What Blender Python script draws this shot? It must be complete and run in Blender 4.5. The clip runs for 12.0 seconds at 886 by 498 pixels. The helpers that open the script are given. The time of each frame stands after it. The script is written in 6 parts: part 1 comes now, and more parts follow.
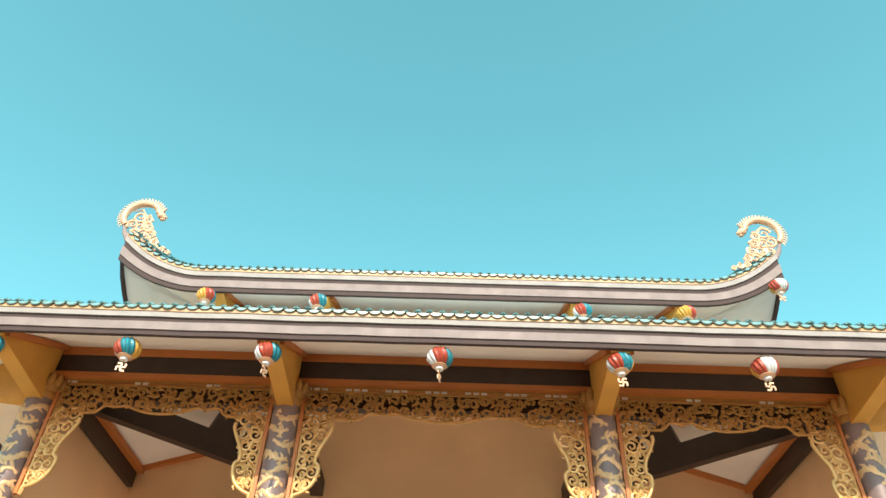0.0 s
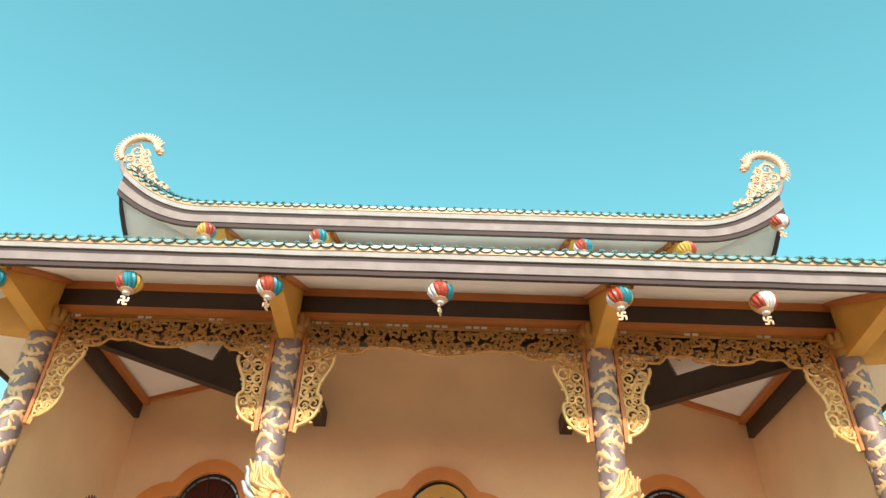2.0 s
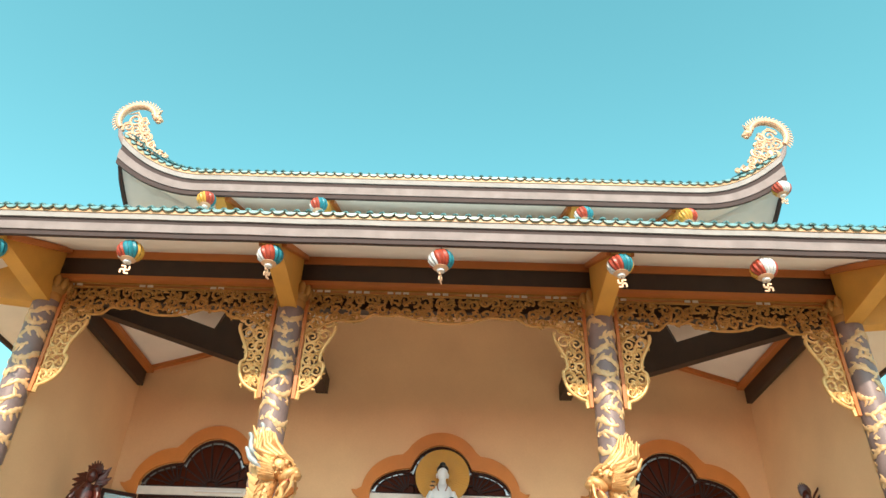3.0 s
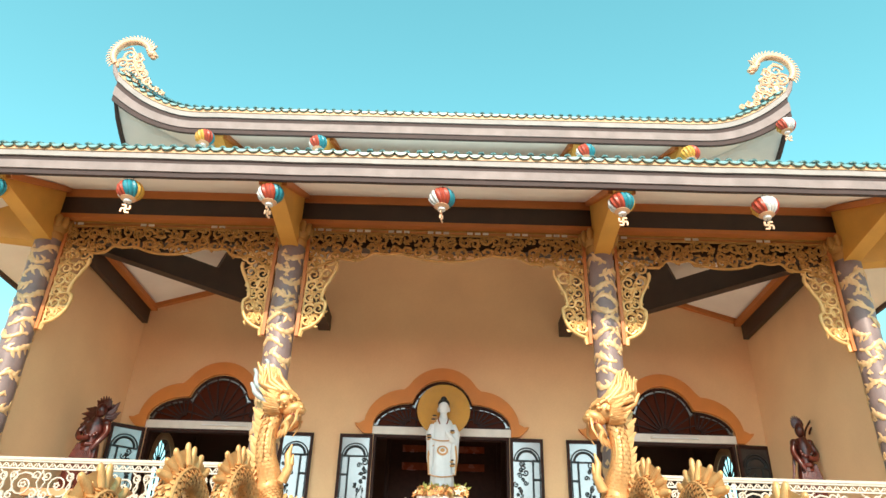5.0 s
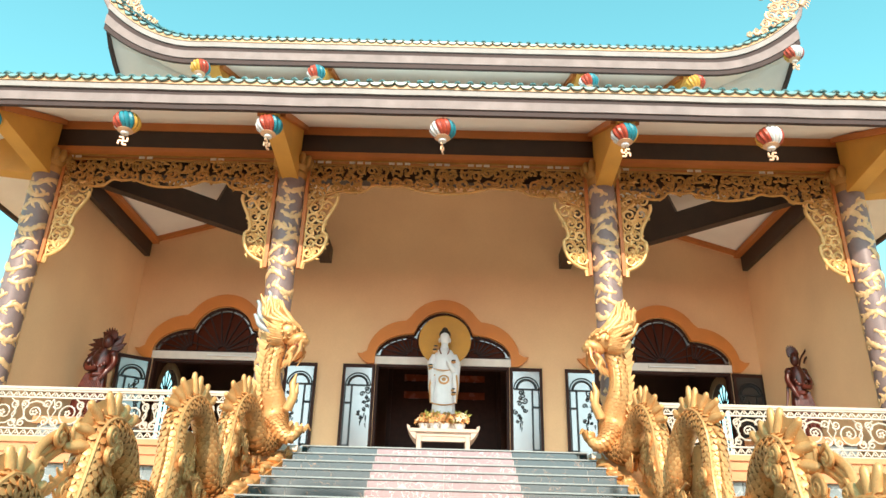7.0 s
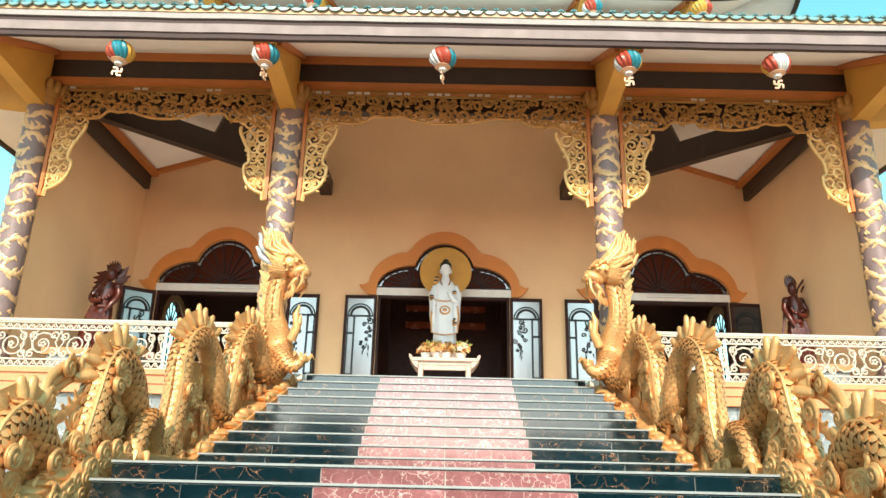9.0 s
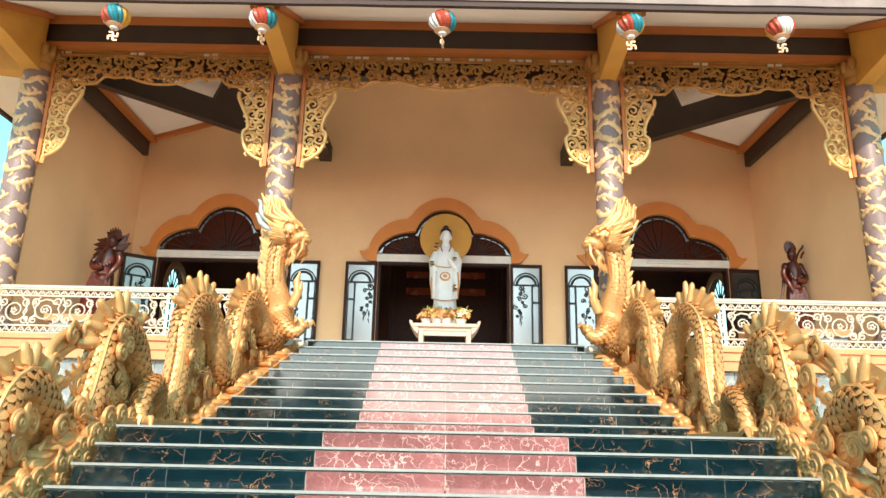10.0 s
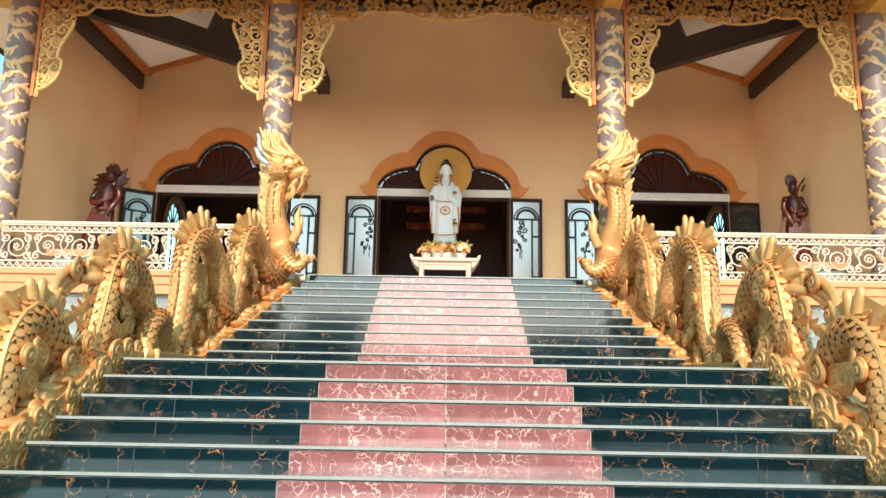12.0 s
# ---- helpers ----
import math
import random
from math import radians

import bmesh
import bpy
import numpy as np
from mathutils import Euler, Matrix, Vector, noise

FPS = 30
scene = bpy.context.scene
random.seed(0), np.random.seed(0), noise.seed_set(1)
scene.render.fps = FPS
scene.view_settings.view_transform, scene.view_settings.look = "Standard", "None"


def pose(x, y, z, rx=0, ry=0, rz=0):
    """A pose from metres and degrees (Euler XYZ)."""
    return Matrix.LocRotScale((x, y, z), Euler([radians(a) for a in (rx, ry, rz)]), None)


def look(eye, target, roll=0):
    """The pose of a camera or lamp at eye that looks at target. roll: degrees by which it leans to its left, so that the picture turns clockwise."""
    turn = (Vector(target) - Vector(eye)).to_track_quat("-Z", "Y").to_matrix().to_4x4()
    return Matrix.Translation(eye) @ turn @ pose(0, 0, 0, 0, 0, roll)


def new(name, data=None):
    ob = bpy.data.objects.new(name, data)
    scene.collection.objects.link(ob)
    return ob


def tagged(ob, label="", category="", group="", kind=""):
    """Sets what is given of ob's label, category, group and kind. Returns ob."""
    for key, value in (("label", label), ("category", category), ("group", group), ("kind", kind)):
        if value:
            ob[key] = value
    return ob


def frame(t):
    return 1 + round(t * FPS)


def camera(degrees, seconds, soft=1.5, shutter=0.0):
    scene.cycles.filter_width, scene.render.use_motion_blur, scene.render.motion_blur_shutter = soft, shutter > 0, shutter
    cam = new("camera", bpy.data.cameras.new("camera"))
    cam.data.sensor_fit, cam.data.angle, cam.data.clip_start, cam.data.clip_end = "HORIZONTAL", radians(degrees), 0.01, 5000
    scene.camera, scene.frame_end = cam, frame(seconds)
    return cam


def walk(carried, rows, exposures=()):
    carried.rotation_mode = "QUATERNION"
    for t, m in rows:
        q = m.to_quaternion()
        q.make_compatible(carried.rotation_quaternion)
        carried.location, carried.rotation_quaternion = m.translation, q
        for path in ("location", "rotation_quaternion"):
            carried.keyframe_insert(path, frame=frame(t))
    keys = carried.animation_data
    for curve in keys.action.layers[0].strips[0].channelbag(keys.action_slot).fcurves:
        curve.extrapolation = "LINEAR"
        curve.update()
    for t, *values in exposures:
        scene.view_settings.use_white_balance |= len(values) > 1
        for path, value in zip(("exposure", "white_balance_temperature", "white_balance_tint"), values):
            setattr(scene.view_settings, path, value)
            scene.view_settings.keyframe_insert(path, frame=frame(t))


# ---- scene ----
cam = camera(63.2, 12.0)
PATH = [
    (0, (0.044, -13.348, -1.836), (0.016, -11.843, -0.52), 2.3),
    (0.5, (0.04, -13.33, -1.833), (0.014, -11.796, -0.55), 2.3),
    (1, (0.029, -13.302, -1.846), (0.006, -11.743, -0.594), 2.3),
    (1.5, (0.022, -13.269, -1.857), (0.0, -11.682, -0.64), 2.2),
    (2, (0.024, -13.264, -1.855), (0.002, -11.651, -0.673), 2.2),
    (2.5, (0.018, -13.265, -1.852), (-0.002, -11.629, -0.702), 2.1),
    (3, (0.032, -13.258, -1.842), (0.01, -11.593, -0.733), 2.0),
    (5, (0.019, -13.264, -1.833), (0.001, -11.511, -0.872), 1.8),
    (5.5, (0.021, -13.261, -1.831), (0.003, -11.489, -0.905), 1.7),
    (6, (0.015, -13.257, -1.846), (-0.002, -11.463, -0.962), 1.7),
    (6.5, (0.012, -13.258, -1.851), (-0.003, -11.444, -1.008), 1.6),
    (7, (0.005, -13.241, -1.843), (-0.009, -11.406, -1.048), 1.6),
    (9, (0.0, -13.243, -1.845), (-0.011, -11.341, -1.227), 1.3),
    (9.5, (0.012, -13.25, -1.844), (0.001, -11.335, -1.267), 1.3),
    (10, (0.004, -13.25, -1.841), (-0.006, -11.321, -1.313), 1.2),
    (10.5, (0.009, -13.256, -1.84), (-0.002, -11.316, -1.353), 1.2),
    (11, (0.005, -13.265, -1.843), (-0.004, -11.313, -1.405), 1.1),
    (11.5, (0.005, -13.264, -1.836), (-0.003, -11.304, -1.441), 1.1),
    (12, (0.004, -13.275, -1.835), (-0.003, -11.306, -1.486), 1.0),
]
walk(cam, [(t, look(eye, target, roll)) for t, eye, target, roll in PATH], [(0, 1.18), (2.5, 1.16), (5, 1.27), (7, 1.29), (9.5, 1.3), (10.5, 1.34), (11.5, 1.22), (12, 1.15)])

# world, sun
SUN_EL, SUN_AZ = radians(35.5), radians(2)
world = bpy.data.worlds.new("sky")
scene.world = world
world.use_nodes = True
wn = world.node_tree
sky = wn.nodes.new("ShaderNodeTexSky")
sky.sky_type = "NISHITA"
sky.sun_disc = False
sky.sun_elevation = SUN_EL
sky.sun_rotation = math.pi + SUN_AZ
sky.air_density, sky.dust_density, sky.ozone_density = 1.0, 0.6, 1.0
hs = wn.nodes.new("ShaderNodeHueSaturation")
hs.inputs["Hue"].default_value = 0.425
hs.inputs["Saturation"].default_value = 1.12
wn.links.new(sky.outputs[0], hs.inputs["Color"])
wn.links.new(hs.outputs[0], wn.nodes["Background"].inputs["Color"])
wn.nodes["Background"].inputs["Strength"].default_value = 0.142
sun = new("sun", bpy.data.lights.new("sun", "SUN"))
sun.data.energy, sun.data.angle, sun.data.color = 2.6, radians(0.6), (1.0, 0.84, 0.67)
sun.matrix_world = look((0, 0, 0), (math.sin(SUN_AZ) * math.cos(SUN_EL), math.cos(SUN_AZ) * math.cos(SUN_EL), -math.sin(SUN_EL)))


# materials
def mat(name, color, rough=0.6, metal=0.0, scale=6.0, vary=0.12, bump=0.15, fine=60.0, spec=0.5, coat=0.0):
    m = bpy.data.materials.new(name)
    m.use_nodes = True
    nt = m.node_tree
    b = nt.nodes["Principled BSDF"]
    b.inputs["Roughness"].default_value = rough
    b.inputs["Metallic"].default_value = metal
    b.inputs["Specular IOR Level"].default_value = spec
    b.inputs["Coat Weight"].default_value = coat
    tc = nt.nodes.new("ShaderNodeTexCoord")
    n1 = nt.nodes.new("ShaderNodeTexNoise")
    n1.inputs["Scale"].default_value = scale
    n1.inputs["Detail"].default_value = 6
    n2 = nt.nodes.new("ShaderNodeTexNoise")
    n2.inputs["Scale"].default_value = fine
    n2.inputs["Detail"].default_value = 3
    for n in (n1, n2):
        nt.links.new(tc.outputs["Object"], n.inputs["Vector"])
    ramp = nt.nodes.new("ShaderNodeValToRGB")
    c = Vector(color)
    lo, hi = c * (1 - vary * 1.6), c * (1 + vary)
    ramp.color_ramp.elements[0].position, ramp.color_ramp.elements[1].position = 0.3, 0.7
    ramp.color_ramp.elements[0].color = (*lo, 1)
    ramp.color_ramp.elements[1].color = (*[min(0.95, v) for v in hi], 1)
    mix = nt.nodes.new("ShaderNodeMix")
    mix.inputs["Factor"].default_value = 0.3
    nt.links.new(n1.outputs["Fac"], mix.inputs[2])
    nt.links.new(n2.outputs["Fac"], mix.inputs[3])
    nt.links.new(mix.outputs[0], ramp.inputs["Fac"])
    nt.links.new(ramp.outputs["Color"], b.inputs["Base Color"])
    bp = nt.nodes.new("ShaderNodeBump")
    bp.inputs["Strength"].default_value = bump
    bp.inputs["Distance"].default_value = 0.01
    nt.links.new(n2.outputs["Fac"], bp.inputs["Height"])
    nt.links.new(bp.outputs["Normal"], b.inputs["Normal"])
    mr = nt.nodes.new("ShaderNodeMapRange")
    mr.inputs["To Min"].default_value = max(0.02, rough - 0.08)
    mr.inputs["To Max"].default_value = min(1, rough + 0.1)
    nt.links.new(n1.outputs["Fac"], mr.inputs["Value"])
    nt.links.new(mr.outputs[0], b.inputs["Roughness"])
    return m


def marble(name, base, vein, vein_scale=2.2, rough=0.08, width=0.035, gaps=(0.44, 0.56), ior=1.45):
    """Polished marble tile: cloudy ground with thin broken veins, another cut for every piece."""
    m = mat(name, base, rough, 0, 3.0, 0.3, 0.01)
    nt = m.node_tree
    b = nt.nodes["Principled BSDF"]
    b.inputs["IOR"].default_value = ior
    src = b.inputs["Base Color"].links[0].from_socket
    tc = nt.nodes.new("ShaderNodeTexCoord")
    oi = nt.nodes.new("ShaderNodeObjectInfo")
    off = nt.nodes.new("ShaderNodeVectorMath")
    off.operation = "MULTIPLY_ADD"
    off.inputs[1].default_value = (1, 1, 1)
    sc = nt.nodes.new("ShaderNodeVectorMath")
    sc.operation = "SCALE"
    sc.inputs["Scale"].default_value = 7.0
    cmb = nt.nodes.new("ShaderNodeCombineXYZ")
    for i in range(3):
        nt.links.new(oi.outputs["Random"], cmb.inputs[i])
    nt.links.new(cmb.outputs[0], sc.inputs[0])
    nt.links.new(tc.outputs["Object"], off.inputs[0])
    nt.links.new(sc.outputs[0], off.inputs[2])
    wob = nt.nodes.new("ShaderNodeTexNoise")
    wob.inputs["Scale"].default_value = 5.0
    wob.inputs["Detail"].default_value = 5
    nt.links.new(off.outputs[0], wob.inputs["Vector"])
    add = nt.nodes.new("ShaderNodeVectorMath")
    add.operation = "MULTIPLY_ADD"
    add.inputs[1].default_value = (0.45, 0.45, 0.45)
    nt.links.new(wob.outputs["Color"], add.inputs[0])
    nt.links.new(off.outputs[0], add.inputs[2])
    v = nt.nodes.new("ShaderNodeTexVoronoi")
    v.feature = "DISTANCE_TO_EDGE"
    v.inputs["Scale"].default_value = vein_scale
    nt.links.new(add.outputs[0], v.inputs["Vector"])
    mr = nt.nodes.new("ShaderNodeMapRange")
    mr.inputs["From Min"].default_value, mr.inputs["From Max"].default_value = 0.0, width
    mr.inputs["To Min"].default_value, mr.inputs["To Max"].default_value = 1.0, 0.0
    nt.links.new(v.outputs["Distance"], mr.inputs["Value"])
    brk = nt.nodes.new("ShaderNodeTexNoise")
    brk.inputs["Scale"].default_value = 3.0
    nt.links.new(off.outputs[0], brk.inputs["Vector"])
    bm_ = nt.nodes.new("ShaderNodeMapRange")
    bm_.inputs["From Min"].default_value, bm_.inputs["From Max"].default_value = gaps
    nt.links.new(brk.outputs["Fac"], bm_.inputs["Value"])
    mul = nt.nodes.new("ShaderNodeMath")
    mul.operation = "MULTIPLY"
    nt.links.new(mr.outputs[0], mul.inputs[0])
    nt.links.new(bm_.outputs[0], mul.inputs[1])
    mx = nt.nodes.new("ShaderNodeMix")
    mx.data_type = "RGBA"
    mx.inputs[7].default_value = (*vein, 1)
    nt.links.new(mul.outputs[0], mx.inputs[0])
    nt.links.new(src, mx.inputs[6])
    nt.links.new(mx.outputs[2], b.inputs["Base Color"])
    return m


CREAM = mat("cream_wall_paint", (0.93, 0.583, 0.325), 0.75, 0, 0.7, 0.07, 0.12, 35)
ORANGE = mat("orange_paint", (0.52, 0.17, 0.04), 0.5, 0, 2.0, 0.1, 0.1)
OCHRE = mat("ochre_paint", (0.70, 0.36, 0.07), 0.55, 0, 1.5, 0.1, 0.1)
DARKWOOD = mat("dark_brown_beam", (0.045, 0.026, 0.018), 0.5, 0, 3.0, 0.2, 0.15)
TAUPE = mat("taupe_fascia", (0.29, 0.235, 0.22), 0.75, 0, 2.5, 0.18, 0.3)
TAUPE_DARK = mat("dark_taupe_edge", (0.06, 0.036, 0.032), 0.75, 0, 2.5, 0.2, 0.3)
ANTLER = mat("pale_grey_antler", (0.40, 0.46, 0.47), 0.5, 0, 8, 0.25, 0.2)
GREYBAND = mat("pale_grey_band", (0.37, 0.345, 0.325), 0.8, 0, 2.0, 0.15, 0.2)
SOFFIT = mat("white_soffit", (0.88, 0.82, 0.77), 0.8, 0, 1.2, 0.06, 0.1)
CEIL = mat("white_ceiling", (0.88, 0.82, 0.77), 0.8, 0, 1.2, 0.06, 0.1)
YELLOW = mat("yellow_tile_edge", (0.64, 0.39, 0.20), 0.5, 0, 8, 0.15, 0.1)
TEAL = mat("teal_glazed_tile", (0.075, 0.185, 0.185), 0.4, 0, 10, 0.35, 0.1, coat=0.3)
TILELIP = mat("sky_sheen_tile_lip", (0.17, 0.36, 0.37), 0.35, 0, 10, 0.3, 0.1, coat=0.2)
TILEEDGE = mat("olive_tile_rim", (0.13, 0.10, 0.035), 0.4, 0, 10, 0.3, 0.1)
PALE_DECK = mat("pale_bounce_deck", (0.42, 0.50, 0.50), 0.5, 0, 10, 0.35, 0.1)
SCALE_GAP = mat("scale_gap_shade", (0.40, 0.20, 0.07), 0.5, 0.3, 5, 0.25, 0.2)
GOLD = mat("gold_paint", (0.70, 0.37, 0.14), 0.42, 0.34, 5, 0.2, 0.25)
GOLDL = mat("gold_lattice_paint", (0.50, 0.255, 0.065), 0.42, 0.25, 5, 0.16, 0.2)
GOLDP = mat("pale_gold_paint", (0.76, 0.47, 0.29), 0.45, 0.2, 5, 0.12, 0.2)
GOLDB = mat("bright_gold_paint", (0.75, 0.45, 0.17), 0.38, 0.3, 5, 0.14, 0.2)
GOLDC = mat("column_gold_paint", (0.76, 0.49, 0.25), 0.42, 0.22, 5, 0.16, 0.25)
COLUMN = mat("taupe_column_paint", (0.235, 0.165, 0.155), 0.4, 0, 3, 0.18, 0.12)
WHITE = mat("white_paint", (0.80, 0.76, 0.70), 0.4, 0, 5, 0.06, 0.08)
PORCELAIN = mat("white_statue_paint", (0.82, 0.83, 0.84), 0.3, 0, 5, 0.05, 0.05)
TABLEPAINT = mat("cream_pink_table_paint", (0.54, 0.41, 0.33), 0.45, 0, 5, 0.07, 0.08)
IVORY = mat("ivory_railing_paint", (0.54, 0.475, 0.39), 0.4, 0, 5, 0.07, 0.08)
REDWOOD = mat("polished_red_wood", (0.085, 0.014, 0.008), 0.3, 0, 9, 0.35, 0.1, coat=0.1)
DOORWOOD = mat("dark_door_wood", (0.042, 0.015, 0.010), 0.5, 0, 9, 0.25, 0.12, spec=0.2)
BLACK = mat("black_hair_paint", (0.012, 0.012, 0.014), 0.35, 0, 9, 0.2, 0.05)
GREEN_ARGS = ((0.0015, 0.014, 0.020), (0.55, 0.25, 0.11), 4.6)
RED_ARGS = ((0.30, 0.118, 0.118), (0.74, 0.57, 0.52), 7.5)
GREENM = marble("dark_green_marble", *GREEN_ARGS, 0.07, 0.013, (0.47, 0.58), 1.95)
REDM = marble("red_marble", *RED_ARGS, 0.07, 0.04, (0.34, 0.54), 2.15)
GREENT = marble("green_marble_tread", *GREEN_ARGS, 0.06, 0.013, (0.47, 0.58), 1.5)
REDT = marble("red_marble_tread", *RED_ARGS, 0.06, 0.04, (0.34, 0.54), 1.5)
NOSING = mat("pale_nosing", (0.32, 0.345, 0.335), 0.35, 0, 6, 0.1, 0.05)
GROUT = mat("pale_grout", (0.55, 0.56, 0.53), 0.8, 0, 8, 0.1, 0.1)
GREYSTONE = marble("grey_stone_facing", (0.26, 0.30, 0.31), (0.5, 0.52, 0.5), 3.0, 0.25, 0.05)
FLOORTILE = mat("polished_floor_tile", (0.80, 0.75, 0.67), 0.2, 0, 2, 0.1, 0.02)
DARK_GROUND = mat("dark_reflected_ground", (0.04, 0.04, 0.04), 1.0, 0, 0.8, 0.2, 0.4, 25, spec=0.0)
BOUNCE_PAVE = mat("bounce_paving", (0.66, 0.52, 0.40), 0.75, 0, 0.8, 0.2, 0.4, 20)
LACQUER = mat("red_lacquer", (0.26, 0.06, 0.028), 0.25, 0, 3, 0.25, 0.05)
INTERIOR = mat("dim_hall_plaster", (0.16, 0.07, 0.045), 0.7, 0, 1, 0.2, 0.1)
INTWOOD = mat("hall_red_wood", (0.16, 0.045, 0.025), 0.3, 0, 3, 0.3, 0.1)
L_RED = mat("red_lantern_silk", (0.46, 0.065, 0.03), 0.4, 0, 8, 0.15, 0.1)
L_TEAL = mat("teal_lantern_silk", (0.02, 0.24, 0.30), 0.4, 0, 8, 0.15, 0.1)
L_WHITE = mat("white_lantern_silk", (0.78, 0.76, 0.74), 0.35, 0, 8, 0.08, 0.1)
L_GOLD = mat("golden_lantern_silk", (0.72, 0.38, 0.06), 0.35, 0, 8, 0.15, 0.1)
LEAF = mat("green_leaf", (0.30, 0.31, 0.08), 0.5, 0, 12, 0.35, 0.1)
PETAL_O = mat("orange_petal", (0.80, 0.38, 0.14), 0.6, 0, 12, 0.3, 0.1)
PETAL_C = mat("cream_petal", (0.85, 0.72, 0.50), 0.6, 0, 12, 0.12, 0.1)
IRON = mat("dark_iron", (0.03, 0.035, 0.04), 0.5, 0.3, 12, 0.2, 0.1)

SALMON = mat("salmon_moulding", (0.66, 0.29, 0.13), 0.5, 0, 3, 0.1, 0.1)
GLASS = bpy.data.materials.new("door_glass")
GLASS.use_nodes = True
gb = GLASS.node_tree.nodes["Principled BSDF"]
gb.inputs["Base Color"].default_value = (0.43, 0.45, 0.46, 1)
gb.inputs["Roughness"].default_value = 0.24
gb.inputs["Metallic"].default_value = 0.6
PANE = bpy.data.materials.new("fanlight_glass")
PANE.use_nodes = True
pb = PANE.node_tree.nodes["Principled BSDF"]
pb.inputs["Base Color"].default_value = (0.085, 0.018, 0.007, 1)
pb.inputs["Roughness"].default_value = 0.25
pb.inputs["Specular IOR Level"].default_value = 0.05

# copy of the door glass with a dark reflection put into its colour
GLASSD = bpy.data.materials.new("dark_reflection_glass")
GLASSD.use_nodes = True
db = GLASSD.node_tree.nodes["Principled BSDF"]
db.inputs["Base Color"].default_value = (0.05, 0.045, 0.045, 1)
db.inputs["Roughness"].default_value = 0.12

# pieces that differ
def vary_pieces(m, amount):
    """Lets each piece differ a little in lightness from its neighbours."""
    nt = m.node_tree
    b = nt.nodes["Principled BSDF"]
    src = b.inputs["Base Color"].links[0].from_socket
    hs_ = nt.nodes.new("ShaderNodeHueSaturation")
    oi = nt.nodes.new("ShaderNodeObjectInfo")
    mr = nt.nodes.new("ShaderNodeMapRange")
    mr.inputs["To Min"].default_value, mr.inputs["To Max"].default_value = 1 - amount, 1 + amount
    nt.links.new(oi.outputs["Random"], mr.inputs["Value"])
    nt.links.new(mr.outputs[0], hs_.inputs["Value"])
    nt.links.new(src, hs_.inputs["Color"])
    nt.links.new(hs_.outputs[0], b.inputs["Base Color"])


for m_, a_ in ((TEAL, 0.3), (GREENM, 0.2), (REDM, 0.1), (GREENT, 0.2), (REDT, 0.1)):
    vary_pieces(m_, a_)


